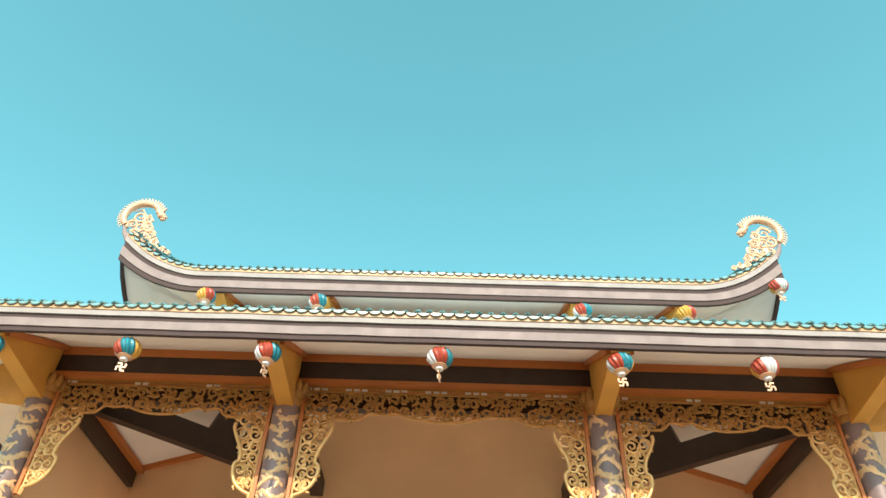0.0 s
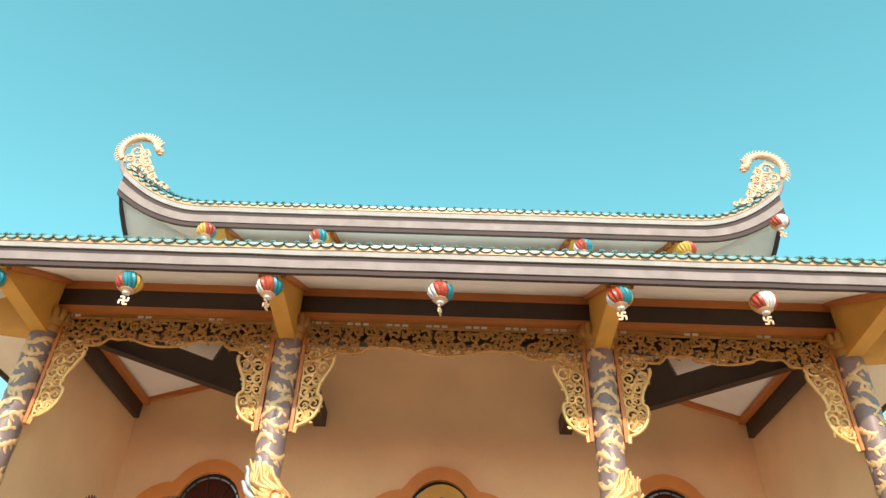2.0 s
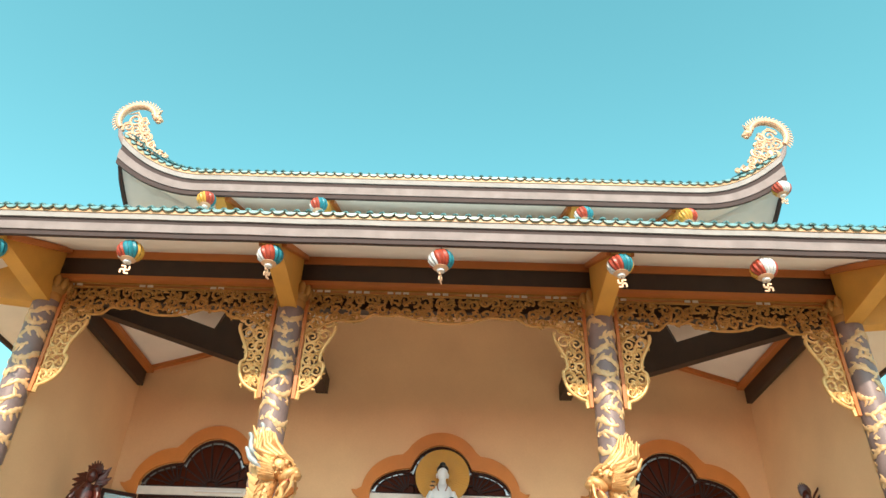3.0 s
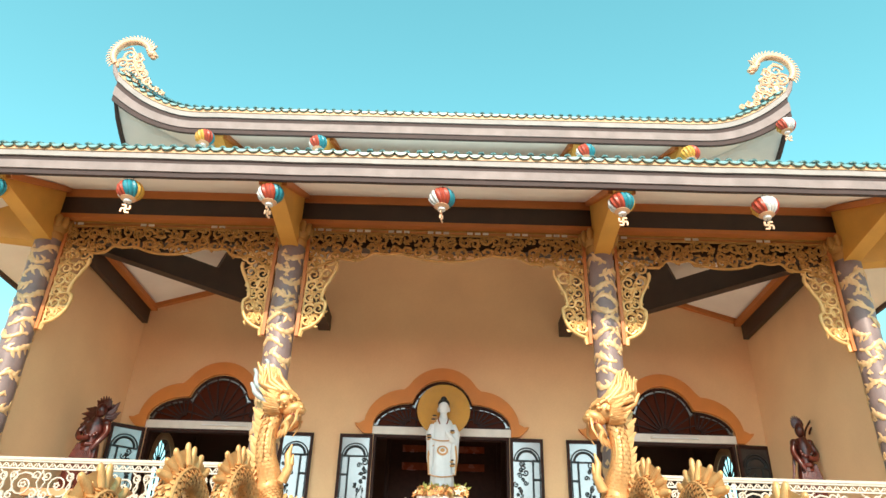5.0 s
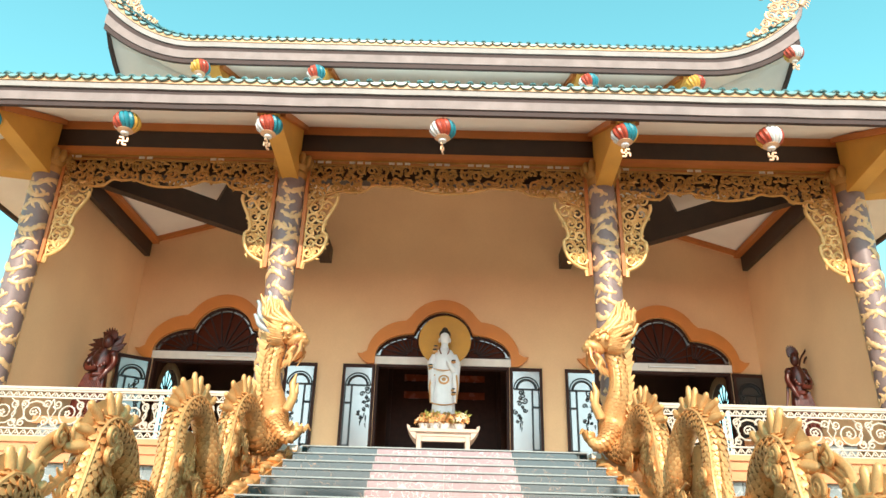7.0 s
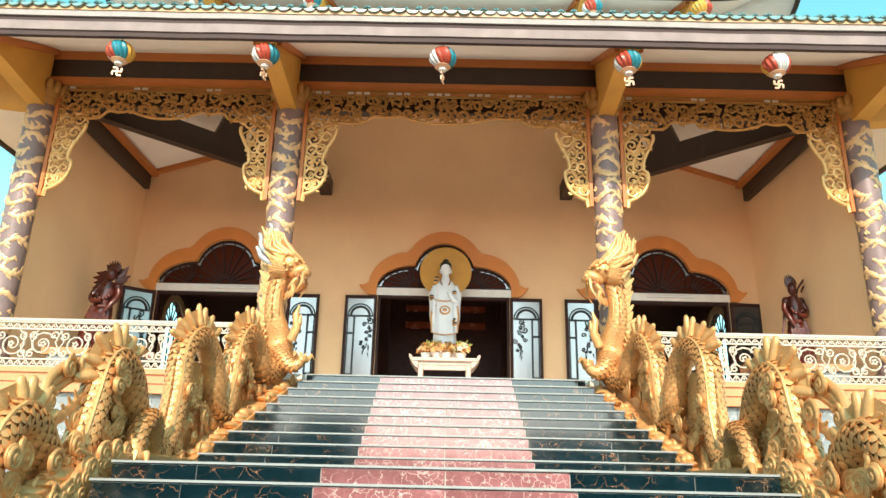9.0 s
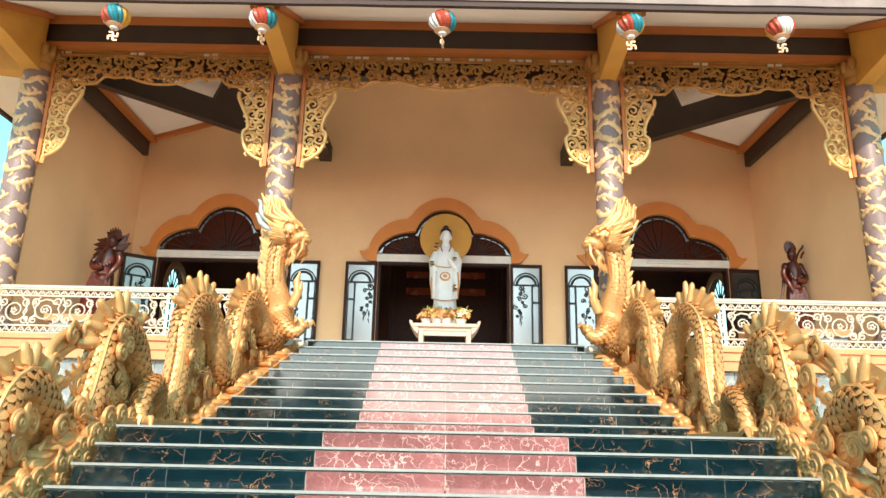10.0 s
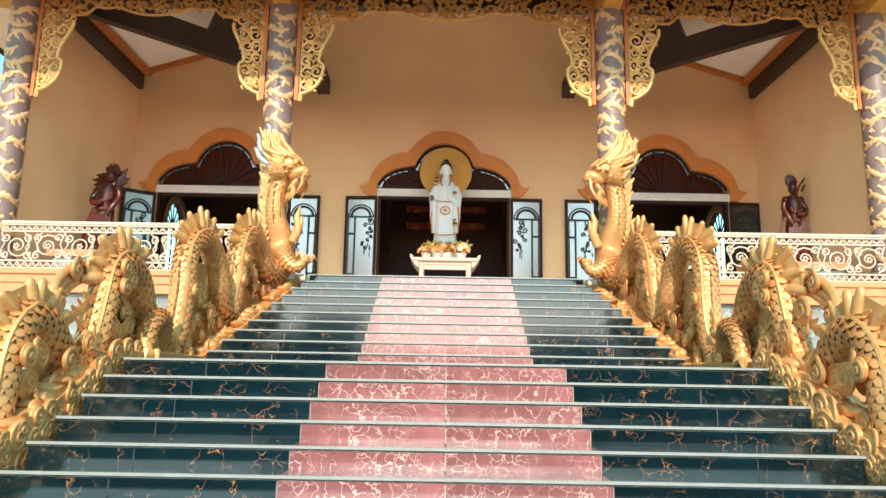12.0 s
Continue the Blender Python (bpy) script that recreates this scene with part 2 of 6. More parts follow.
class Mesh:
    def __init__(self):
        self.v, self.f, self.m = [], [], []

    def add(self, verts, faces, slot=0):
        n = len(self.v)
        self.v += [tuple(p) for p in verts]
        self.f += [tuple(i + n for i in q) for q in faces]
        self.m += [slot] * len(faces)

    def box(self, x0, x1, y0, y1, z0, z1, slot=0):
        v = [(x, y, z) for z in (z0, z1) for y in (y0, y1) for x in (x0, x1)]
        self.add(v, [(0, 2, 3, 1), (4, 5, 7, 6), (0, 1, 5, 4), (2, 6, 7, 3), (0, 4, 6, 2), (1, 3, 7, 5)], slot)

    def bar(self, a, b, w, h, slot=0, up=(0, 0, 1)):
        """A straight beam from a to b, w wide and h deep."""
        a, b = Vector(a), Vector(b)
        d = (b - a).normalized()
        s = d.cross(Vector(up)).normalized()
        u = s.cross(d)
        v = [p + s * (w / 2 * i) + u * (h / 2 * j) for p in (a, b) for i, j in ((-1, -1), (1, -1), (1, 1), (-1, 1))]
        self.add(v, [(0, 1, 2, 3), (7, 6, 5, 4), (0, 4, 5, 1), (1, 5, 6, 2), (2, 6, 7, 3), (3, 7, 4, 0)], slot)

    def prism(self, poly, axis, a, b, slot=0):
        """A polygon of (u, v) pushed from a to b along an axis: x: (y, z), y: (x, z), z: (x, y)."""
        put = {"x": lambda u, v, w: (w, u, v), "y": lambda u, v, w: (u, w, v), "z": lambda u, v, w: (u, v, w)}[axis]
        n = len(poly)
        self.add([put(u, v, w) for w in (a, b) for u, v in poly],
                 [tuple(range(n)), tuple(range(2 * n - 1, n - 1, -1))] + [(i, (i + 1) % n, n + (i + 1) % n, n + i) for i in range(n)], slot)

    def tube(self, pts, radii, n=6, flat=1.0, side=None, slot=0, caps=True):
        """A round or flattened rod along points. side: the way in which it is flattened."""
        pts = [Vector(p) for p in pts]
        if not hasattr(radii, "__len__"):
            radii = [radii] * len(pts)
        rings = []
        ref = Vector(side) if side else None
        last = None
        for i, p in enumerate(pts):
            d = (pts[min(i + 1, len(pts) - 1)] - pts[max(i - 1, 0)])
            d = d.normalized() if d.length > 1e-9 else Vector((0, 0, 1))
            if ref is not None:
                s = (ref - d * ref.dot(d))
                s = s.normalized() if s.length > 1e-4 else d.orthogonal().normalized()
            elif last is None:
                s = d.orthogonal().normalized()
            else:
                s = (last - d * last.dot(d)).normalized()
            last = s
            u = d.cross(s)
            rings.append([p + (s * (flat * math.cos(k * math.tau / n)) + u * math.sin(k * math.tau / n)) * radii[i] for k in range(n)])
        faces = [(i * n + k, i * n + (k + 1) % n, (i + 1) * n + (k + 1) % n, (i + 1) * n + k) for i in range(len(pts) - 1) for k in range(n)]
        if caps:
            faces += [tuple(range(n - 1, -1, -1)), tuple((len(pts) - 1) * n + k for k in range(n))]
        self.add([q for r in rings for q in r], faces, slot)

    def lathe(self, prof, n=24, at=(0, 0, 0), slot=0, sx=1.0, sy=1.0, phase=0.0):
        """Turns (radius, height) pairs about the upright through at."""
        x, y, z = at
        v = [(x + sx * r * math.cos(phase + k * math.tau / n), y + sy * r * math.sin(phase + k * math.tau / n), z + h) for r, h in prof for k in range(n)]
        f = [(i * n + k, i * n + (k + 1) % n, (i + 1) * n + (k + 1) % n, (i + 1) * n + k) for i in range(len(prof) - 1) for k in range(n)]
        f += [tuple(range(n - 1, -1, -1)), tuple((len(prof) - 1) * n + k for k in range(n))]
        self.add(v, f, slot)

    def ball(self, c, rx, ry=None, rz=None, n=10, slot=0, turn=None):
        ry, rz = ry or rx, rz or rx
        rows = max(4, n // 2 + 1)
        v, f = [], []
        for i in range(rows + 1):
            a = math.pi * i / rows
            for k in range(n):
                b = k * math.tau / n
                q = Vector((rx * math.sin(a) * math.cos(b), ry * math.sin(a) * math.sin(b), rz * math.cos(a)))
                if turn:
                    q = turn @ q
                v.append(Vector(c) + q)
        for i in range(rows):
            for k in range(n):
                f.append((i * n + k, (i + 1) * n + k, (i + 1) * n + (k + 1) % n, i * n + (k + 1) % n))
        self.add(v, f, slot)

    def data(self, name, mats, smooth=0):
        me = bpy.data.meshes.new(name)
        me.from_pydata(self.v, [], self.f)
        for m in mats if isinstance(mats, (list, tuple)) else [mats]:
            me.materials.append(m)
        me.polygons.foreach_set("material_index", self.m)
        bm = bmesh.new()
        bm.from_mesh(me)
        bmesh.ops.recalc_face_normals(bm, faces=bm.faces)
        bm.to_mesh(me)
        bm.free()
        if smooth:
            me.polygons.foreach_set("use_smooth", [True] * len(me.polygons))
            if smooth < 180:
                me.set_sharp_from_angle(angle=radians(smooth))
        me.update()
        return me


def part(name, ms, material, parent, label="", smooth=0, at=None):
    ob = new(name, ms.data(name, material, smooth) if isinstance(ms, Mesh) else ms)
    if at is not None:
        ob.matrix_basis = at
    ob.parent = parent
    return tagged(ob, label) if label else ob


def single(name, ms, material, label, category, group="", smooth=0, kind=""):
    return tagged(new(name, ms.data(name, material, smooth)), label, category, group, kind)


def thing(name, at, label, category, group="", kind=""):
    ob = new(name)
    ob.location = at
    return tagged(ob, label, category, group, kind)


def spiral(cx, cz, r, turns, start, hand=1, inner=0.12, n=None):
    n = n or max(8, int(turns * 12))
    out = []
    for i in range(n + 1):
        t = i / n
        rr = r * (1 - (1 - inner) * t)
        a = start + hand * turns * math.tau * t
        out.append((cx + rr * math.cos(a), cz + rr * math.sin(a)))
    return out


def smooth_line(ctrl, per=10):
    """Catmull-Rom through control points."""
    c = [Vector(p) for p in ctrl]
    c = [c[0] * 2 - c[1]] + c + [c[-1] * 2 - c[-2]]
    out = []
    for i in range(1, len(c) - 2):
        for q in range(per):
            t = q / per
            out.append(0.5 * ((2 * c[i]) + (c[i + 1] - c[i - 1]) * t + (2 * c[i - 1] - 5 * c[i] + 4 * c[i + 1] - c[i + 2]) * t * t + (3 * c[i] - c[i - 1] - 3 * c[i + 1] + c[i + 2]) * t ** 3))
    out.append(c[-2])
    return out


def even_line(pts, step):
    out, left = [pts[0]], step
    for a, b in zip(pts, pts[1:]):
        d = (b - a).length
        pos = 0.0
        while d - pos >= left:
            pos += left
            out.append(a.lerp(b, pos / d))
            left = step
        left -= d - pos
    return out


# plan: z = 0 on the terrace, x = 0 on the stair's middle, y into the hall
BX = -0.06
GROUND = -3.4
WALL_Y = 5.36
COLS = [BX - 8.64, BX - 3.33, BX + 3.33, BX + 8.64]
COL_Y, COL_R = 0.45, 0.275
EAVE_Y, EAVE_Z = -2.0, 5.76
H, T = 0.17, 0.37
DOORS = [BX - 5.88, BX, BX + 5.80]
SIDE = 8.36

# ---- ground, terrace ----
# unseen ground, its colour kept dark for the lower risers to reflect
g = Mesh()
g.box(-400, 400, -400, 400, GROUND - 0.5, GROUND)
single("ground", g, DARK_GROUND, "unseen ground, made dark for the lower stair risers to reflect", "ground", kind="structure")
# unseen pale strip added to bounce sunlight up to the soffit and walls
g = Mesh()
g.box(-40, 40, -10, 0.05, GROUND, GROUND + 0.02)
single("pavement", g, BOUNCE_PAVE, "unseen pale paving before the stairs, added to bounce light into the porch", "pavement", kind="structure")
g = Mesh()
g.box(-11, -2.6, 0.0, 16, -0.12, 0.0)
g.box(2.66, 11, 0.0, 16, -0.12, 0.0)
g.box(-2.6, 2.66, 0.318, 16, -0.12, 0.0)
single("floor", g, FLOORTILE, "polished beige tiled terrace floor", "floor", kind="structure")
g = Mesh()
g.box(-11, 11, 0.06, 16, GROUND, -0.121)
terrace = single("terrace_wall", g, GROUT, "terrace base faced with grey polished stone panels", "wall", kind="structure")
g = Mesh()
g.box(-0.345, 0.345, -0.012, 0.012, -0.195, 0.195)
panel = g.data("stone_panel", GREYSTONE)
for s in (-1, 1):
    for i in range(10):
        for j in range(4):
            part("stone_panel", panel, None, terrace, at=pose(s * (4.25 + 0.70 * i), 0.046 - 0.003 * ((i + j) % 2), -0.64 - 0.40 * j))
for s in (-1, 1):
    g = Mesh()
    x0, x1 = (s * 3.3, s * 11) if s > 0 else (s * 11, s * 3.3)
    g.box(x0, x1, -0.06, 0.06, -0.24, -0.02)
    g.box(x0, x1, -0.10, 0.06, -0.08, 0.015)
    g.box(x0, x1, -0.03, 0.06, -0.36, -0.24)
    g.box(x0, x1, -0.08, 0.06, -0.42, -0.36)
    single("trim", g, SALMON, "salmon orange stepped moulding along the terrace edge", "trim", kind="structure")

# ---- back wall with three arched doorways ----
BASE = 3.07


def arch_in(u):
    u = abs(u)
    if u >= 1.79:
        return 0.0
    if u > 0.79:
        return 1.09 * 0.58 * math.sqrt(max(0, 1 - ((u - 0.79) / 1.0) ** 2))
    return 1.09 * (0.33 + math.sqrt(0.83 ** 2 - u * u))


def arch_out(u):
    u = abs(u)
    if u >= 2.02:
        return 0.0
    if u > 0.95:
        return 0.99 * math.sqrt(max(0, 1 - ((u - 0.95) / 1.07) ** 2))
    return 0.555 + math.sqrt(1.045 ** 2 - u * u)


def roof_in(x, y):
    """Height of the porch ceiling, hipped at both ends."""
    return 6.26 + 0.31 * max(0.0, min(SIDE - abs(x - BX), y - COL_Y)) + (0.75 if abs(x - BX) < 3.42 else 0.0)


us = sorted(set([-1.79 * math.cos(math.pi * i / 40) for i in range(41)] + [-0.79, 0.79, -1.74, 1.74]))
xs = sorted(set([-SIDE + BX, SIDE + BX, BX - 3.4, BX + 3.4] + [round(d + u, 4) for d in DOORS for u in us] + [-12, 12]))
w = Mesh()
Y0, Y1 = WALL_Y, WALL_Y + 0.24


def door_at(x):
    for d in DOORS:
        if abs(x - d) < 1.79:
            return x - d
    return None


for a, b in zip(xs, xs[1:]):
    u = door_at((a + b) / 2)
    ta, tb = 9.6, 9.6
    if u is None:
        za, zb = 0.0, 0.0
    else:
        d = (a + b) / 2 - u
        za, zb = BASE + arch_in(a - d), BASE + arch_in(b - d)
        if abs(u) > 1.74:
            w.box(a, b, Y0, Y1, 0, BASE)
    w.add([(a, Y0, za), (b, Y0, zb), (b, Y0, tb), (a, Y0, ta), (a, Y1, za), (b, Y1, zb), (b, Y1, tb), (a, Y1, ta)],
          [(0, 1, 2, 3), (7, 6, 5, 4), (0, 4, 5, 1), (3, 2, 6, 7)])
for d in DOORS:
    for s in (-1, 1):
        w.add([(d + s * 1.74, Y0, 0), (d + s * 1.74, Y1, 0), (d + s * 1.74, Y1, BASE), (d + s * 1.74, Y0, BASE)], [(0, 1, 2, 3)])
wall_back = single("wall_back", w, CREAM, "cream painted rear wall of the porch", "wall", kind="structure")
for s, nm in ((-1, "wall_west"), (1, "wall_east")):
    g = Mesh()
    g.prism([(BX + s * SIDE, WALL_Y - 0.002), (BX + s * (SIDE + 0.24), WALL_Y - 0.002), (BX + s * (SIDE + 0.34), COL_Y + 0.15), (BX + s * (SIDE + 0.14), COL_Y + 0.15)], "z", 0.001, 6.3)
    single(nm, g, CREAM, "cream painted side wall closing the porch", "wall", kind="structure")

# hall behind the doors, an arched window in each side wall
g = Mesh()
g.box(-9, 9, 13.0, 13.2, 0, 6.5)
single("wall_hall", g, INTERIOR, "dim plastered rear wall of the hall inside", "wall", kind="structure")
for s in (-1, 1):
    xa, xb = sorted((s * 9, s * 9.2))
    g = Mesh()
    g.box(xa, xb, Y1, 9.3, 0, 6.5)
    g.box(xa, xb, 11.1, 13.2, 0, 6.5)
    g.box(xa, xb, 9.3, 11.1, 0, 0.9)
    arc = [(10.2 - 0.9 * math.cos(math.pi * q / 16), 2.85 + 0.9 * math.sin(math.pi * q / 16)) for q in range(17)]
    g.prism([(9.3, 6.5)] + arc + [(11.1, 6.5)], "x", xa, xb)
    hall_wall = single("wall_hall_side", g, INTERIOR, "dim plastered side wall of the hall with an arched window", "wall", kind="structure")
    g = Mesh()
    xi = s * 8.97
    g.tube([(xi, 9.22, 0.9)] + [(xi, 10.2 - 0.98 * math.cos(math.pi * q / 16), 2.85 + 0.98 * math.sin(math.pi * q / 16)) for q in range(17)] + [(xi, 11.18, 0.9)], 0.13, 8, 0.4, (1, 0, 0))
    part("window_surround", g, CREAM, hall_wall, "cream plaster surround", smooth=40)
    g = Mesh()
    for q in range(9):
        a = math.pi * q / 8
        g.bar((s * 9.1, 10.2, 2.85), (s * 9.1, 10.2 - 0.9 * math.cos(a), 2.85 + 0.9 * math.sin(a)), 0.035, 0.035, up=(1, 0, 0))
    for q in range(5):
        g.bar((s * 9.1, 9.35 + 0.425 * q, 0.9), (s * 9.1, 9.35 + 0.425 * q, 2.85), 0.05, 0.04, up=(1, 0, 0))
    g.bar((s * 9.1, 9.3, 2.85), (s * 9.1, 11.1, 2.85), 0.06, 0.05, up=(1, 0, 0))
    part("window_bars", g, DOORWOOD, hall_wall, "dark wooden window bars")
    for q in range(2):
        g = Mesh()
        g.lathe([(0.3, 0.0), (0.3, 0.15), (0.22, 0.25), (0.22, 5.19)], 20, (s * (2.6 + 3.2 * q), 9.5, 0))
        single("hall_column", g, INTWOOD, "dark red round timber column inside the hall", "column", "hall columns", smooth=40)
screen = thing("altar_screen", (0, 9.0, 0), "tall dark altar screen with glossy red lacquer boards inside the hall", "screen")
for s in (-1, 1):
    g = Mesh()
    g.box(*sorted((s * 1.62, s * 1.74)), -0.1, 0.1, 0, 4.1)
    part("post", g, DOORWOOD, screen)
    for z0, z1 in ((3.26, 3.46), (2.72, 2.94)):
        g = Mesh()
        g.box(*sorted((s * 0.36, s * 1.24)), -0.12, -0.06, z0, z1)
        part("board", g, LACQUER, screen, "glossy red lacquer board")
g = Mesh()
g.box(-1.62, 1.62, -0.05, 0.05, 0, 4.0)
part("panel", g, DOORWOOD, screen)
g = Mesh()
g.box(-9.2, 9.2, Y1 + 0.002, 13.2, 5.2, 5.4)
for i in range(7):
    g.box(-9, 9, 6.4 + i, 6.6 + i, 4.95, 5.2)
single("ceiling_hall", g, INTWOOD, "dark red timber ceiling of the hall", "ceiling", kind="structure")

# ---- porch ceiling, hipped ----
g = Mesh()
nx, ny = 34, 10
xs_ = [BX - SIDE - 0.2 + (2 * SIDE + 0.4) * i / nx for i in range(nx + 1)]
xs_ = sorted(set(xs_ + [BX - SIDE, BX + SIDE, BX - 3.45, BX + 3.45, BX - 3.40, BX + 3.40]))
ys_ = [COL_Y + (WALL_Y - COL_Y - 0.002) * j / ny for j in range(ny + 1)]
for top in (0, 1):
    g.add([(x, y, roof_in(x, y) + 0.12 * top) for y in ys_ for x in xs_],
          [(j * len(xs_) + i, j * len(xs_) + i + 1, (j + 1) * len(xs_) + i + 1, (j + 1) * len(xs_) + i) for j in range(ny) for i in range(len(xs_) - 1)])
single("ceiling", g, CEIL, "white sloping plaster ceiling of the porch", "ceiling", kind="structure")

for s in (-1, 1):
    # trims where ceiling and walls meet
    g = Mesh()
    xw = BX + s * (SIDE - 0.001)
    ln = WALL_Y - COL_Y
    g.bar((xw - s * 0.15, COL_Y + 0.2, 6.20), (xw - s * 0.15, WALL_Y - 0.05, 6.20), 0.30, 0.14)
    g.bar((xw, WALL_Y - 0.06, 6.21), (BX + s * (SIDE - ln), WALL_Y - 0.06, 6.21 + 0.31 * ln), 0.12, 0.17, up=(0, 1, 0))
    single("trim", g, ORANGE, "orange painted cornice under the porch ceiling", "trim", kind="structure")
    g = Mesh()
    g.box(*sorted((xw - s * 0.002, xw - s * 0.14)), COL_Y + 0.3, WALL_Y - 0.13, 5.72, 6.128)
    single("tie_beam", g, DARKWOOD, "dark brown beam along the porch side wall", "beam", "porch tie beams")
    # beam from the inner column to the wall
    xc = BX + s * 3.33
    g = Mesh()
    g.box(xc - 0.16, xc + 0.16, COL_Y + 0.2, WALL_Y - 0.002, 5.70, 6.12)
    single("tie_beam", g, DARKWOOD, "dark brown beam from a column to the rear wall", "beam", "porch tie beams")
    # diagonal beam
    g = Mesh()
    g.bar((BX + s * 8.3, COL_Y + 0.35, 6.07), (BX + s * 3.55, WALL_Y - 0.12, 6.07), 0.24, 0.60)
    def along(t, z):
        return (BX + s * (8.3 - 4.75 * t), COL_Y + 0.35 + 4.44 * t, z)
    for poly in (((0.50, 6.05), (0.62, 6.05), (0.665, 7.0), (0.55, 7.0)), ((0.64, 6.05), (0.97, 6.05), (0.97, 7.35), (0.70, 7.1))):
        v = [Vector(along(t, z)) for t, z in poly]
        o = Vector((s * 0.07, 0.075, 0))
        g.add([p - o for p in v] + [p + o for p in v], [(0, 1, 2, 3), (7, 6, 5, 4), (0, 4, 5, 1), (1, 5, 6, 2), (2, 6, 7, 3), (3, 7, 4, 0)])
    single("diagonal_beam", g, DARKWOOD, "dark brown diagonal beam with a short strut under the ceiling", "beam", "porch diagonal beams")

# ---- front beam over the columns ----
for a, b in zip(COLS, COLS[1:]):
    g = Mesh()
    g.box(a + 0.02, b - 0.02, 0.30, 0.62, 6.25, 6.676)
    lint = single("lintel_beam", g, DARKWOOD, "dark brown lintel beam between two columns", "beam", "lintel beams")
    g = Mesh()
    g.box(a + 0.02, b - 0.02, 0.27, 0.62, 6.68, 6.94)
    part("upper_trim", g, ORANGE, lint, "orange painted moulding")
    g = Mesh()
    g.box(a + 0.02, b - 0.02, 0.27, 0.62, 6.14, 6.246)
    part("lower_trim", g, ORANGE, lint, "orange painted moulding")
    # added backing that puts dark behind the gaps of the frieze
    g = Mesh()
    g.box(a + 0.3, b - 0.3, 0.75, 1.0, 5.82, 6.6)
    part("frieze_backing", g, DARKWOOD, lint)

# ---- eaves: curved fascia, soffit, tiles ----
def lift(d, reach, rise):
    """Sweep of an eave near its corner, d metres from the corner."""
    return rise * max(0.0, 1 - d / reach) ** 2.0


def eave(name, half, y_front, y_back, z0, reach, rise, slope, depth_in, top_y, top_z, label, tall=1.0):
    """A hipped skirt roof: fascia on three sides, soffit, roof deck."""
    roof = thing(name, (BX, y_front, z0), label, "roof")
    org = Vector((BX, y_front, z0))
    n = 64
    xs = [-half + 2 * half * i / n for i in range(n + 1)]
    # shadow_line: recessed strip, its shade and drip stains put into one dark colour
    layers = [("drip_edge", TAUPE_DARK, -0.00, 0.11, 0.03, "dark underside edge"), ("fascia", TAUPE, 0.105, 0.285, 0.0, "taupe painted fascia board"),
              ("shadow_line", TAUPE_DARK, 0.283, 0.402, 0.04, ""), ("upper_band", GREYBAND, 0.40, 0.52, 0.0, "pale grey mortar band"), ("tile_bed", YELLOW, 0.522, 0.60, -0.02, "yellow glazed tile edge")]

    def z_at(x, extra=0.0):
        return lift(half - abs(x), reach, rise * (1 + extra))

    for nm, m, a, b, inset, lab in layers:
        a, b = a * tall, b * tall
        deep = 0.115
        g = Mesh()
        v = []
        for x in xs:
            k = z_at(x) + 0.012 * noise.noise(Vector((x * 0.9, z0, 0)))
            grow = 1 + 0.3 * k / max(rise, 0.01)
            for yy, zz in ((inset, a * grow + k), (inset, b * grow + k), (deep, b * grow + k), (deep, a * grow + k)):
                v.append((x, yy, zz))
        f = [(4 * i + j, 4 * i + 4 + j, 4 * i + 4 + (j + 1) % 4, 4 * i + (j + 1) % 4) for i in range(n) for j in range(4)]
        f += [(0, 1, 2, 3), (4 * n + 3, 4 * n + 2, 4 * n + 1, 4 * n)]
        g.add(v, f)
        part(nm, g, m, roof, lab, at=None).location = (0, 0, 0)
        # returns along both ends
        length = y_back - y_front
        for s in (-1, 1):
            g = Mesh()
            v = []
            for j in range(25):
                d = length * j / 24
                k = lift(d, reach, rise)
                grow = 1 + 0.3 * k / max(rise, 0.01)
                yy = max(d, 0.117)
                for xx, zz in ((inset, a * grow + k), (inset, b * grow + k), (deep, b * grow + k), (deep, a * grow + k)):
                    v.append((s * (half - xx), yy, zz))
            f = [(4 * i + j, 4 * i + 4 + j, 4 * i + 4 + (j + 1) % 4, 4 * i + (j + 1) % 4) for i in range(24) for j in range(4)]
            g.add(v, f)
            part(nm + "_return", g, m, roof, lab)
    # soffit and deck, bilinear between eave line and inner line
    # deck colour is kept pale to bounce light onto the soffit above
    for nm, m, dz, zin in (("soffit", SOFFIT, 0.08, z0 + slope * depth_in - z0), ("deck", PALE_DECK, 0.60 * tall, None)):
        g = Mesh()
        v = []
        rows = 8
        ins = depth_in if zin is not None else top_y - y_front
        for j in range(rows + 1):
            t = j / rows
            for x in xs:
                k = z_at(x) * (1 - t) ** (1.5 if zin is not None else 5)
                if zin is not None:
                    xi = x * (1 - t * depth_in / half)
                    v.append((xi, 0.08 + t * ins, dz + k + slope * depth_in * t))
                else:
                    xi = x * (1 - t * ins / half)
                    v.append((xi, 0.02 + t * ins, dz + k + (top_z - z0 - dz) * t))
        f = [(j * (n + 1) + i, j * (n + 1) + i + 1, (j + 1) * (n + 1) + i + 1, (j + 1) * (n + 1) + i) for j in range(rows) for i in range(n)]
        g.add(v, f)
        part(nm, g, m, roof, "white plaster soffit" if zin is not None else "roof deck, made pale to bounce light under the eaves", smooth=40)
        for s in (-1, 1):
            g = Mesh()
            v = []
            length = y_back - y_front
            for j in range(rows + 1):
                t = j / rows
                for q in range(25):
                    d = length * q / 24
                    k = lift(d, reach, rise) * (1 - t) ** (1.5 if zin is not None else 5)
                    yy = max(d, t * ins)
                    hgt = slope * depth_in * t if zin is not None else (top_z - z0 - dz) * t
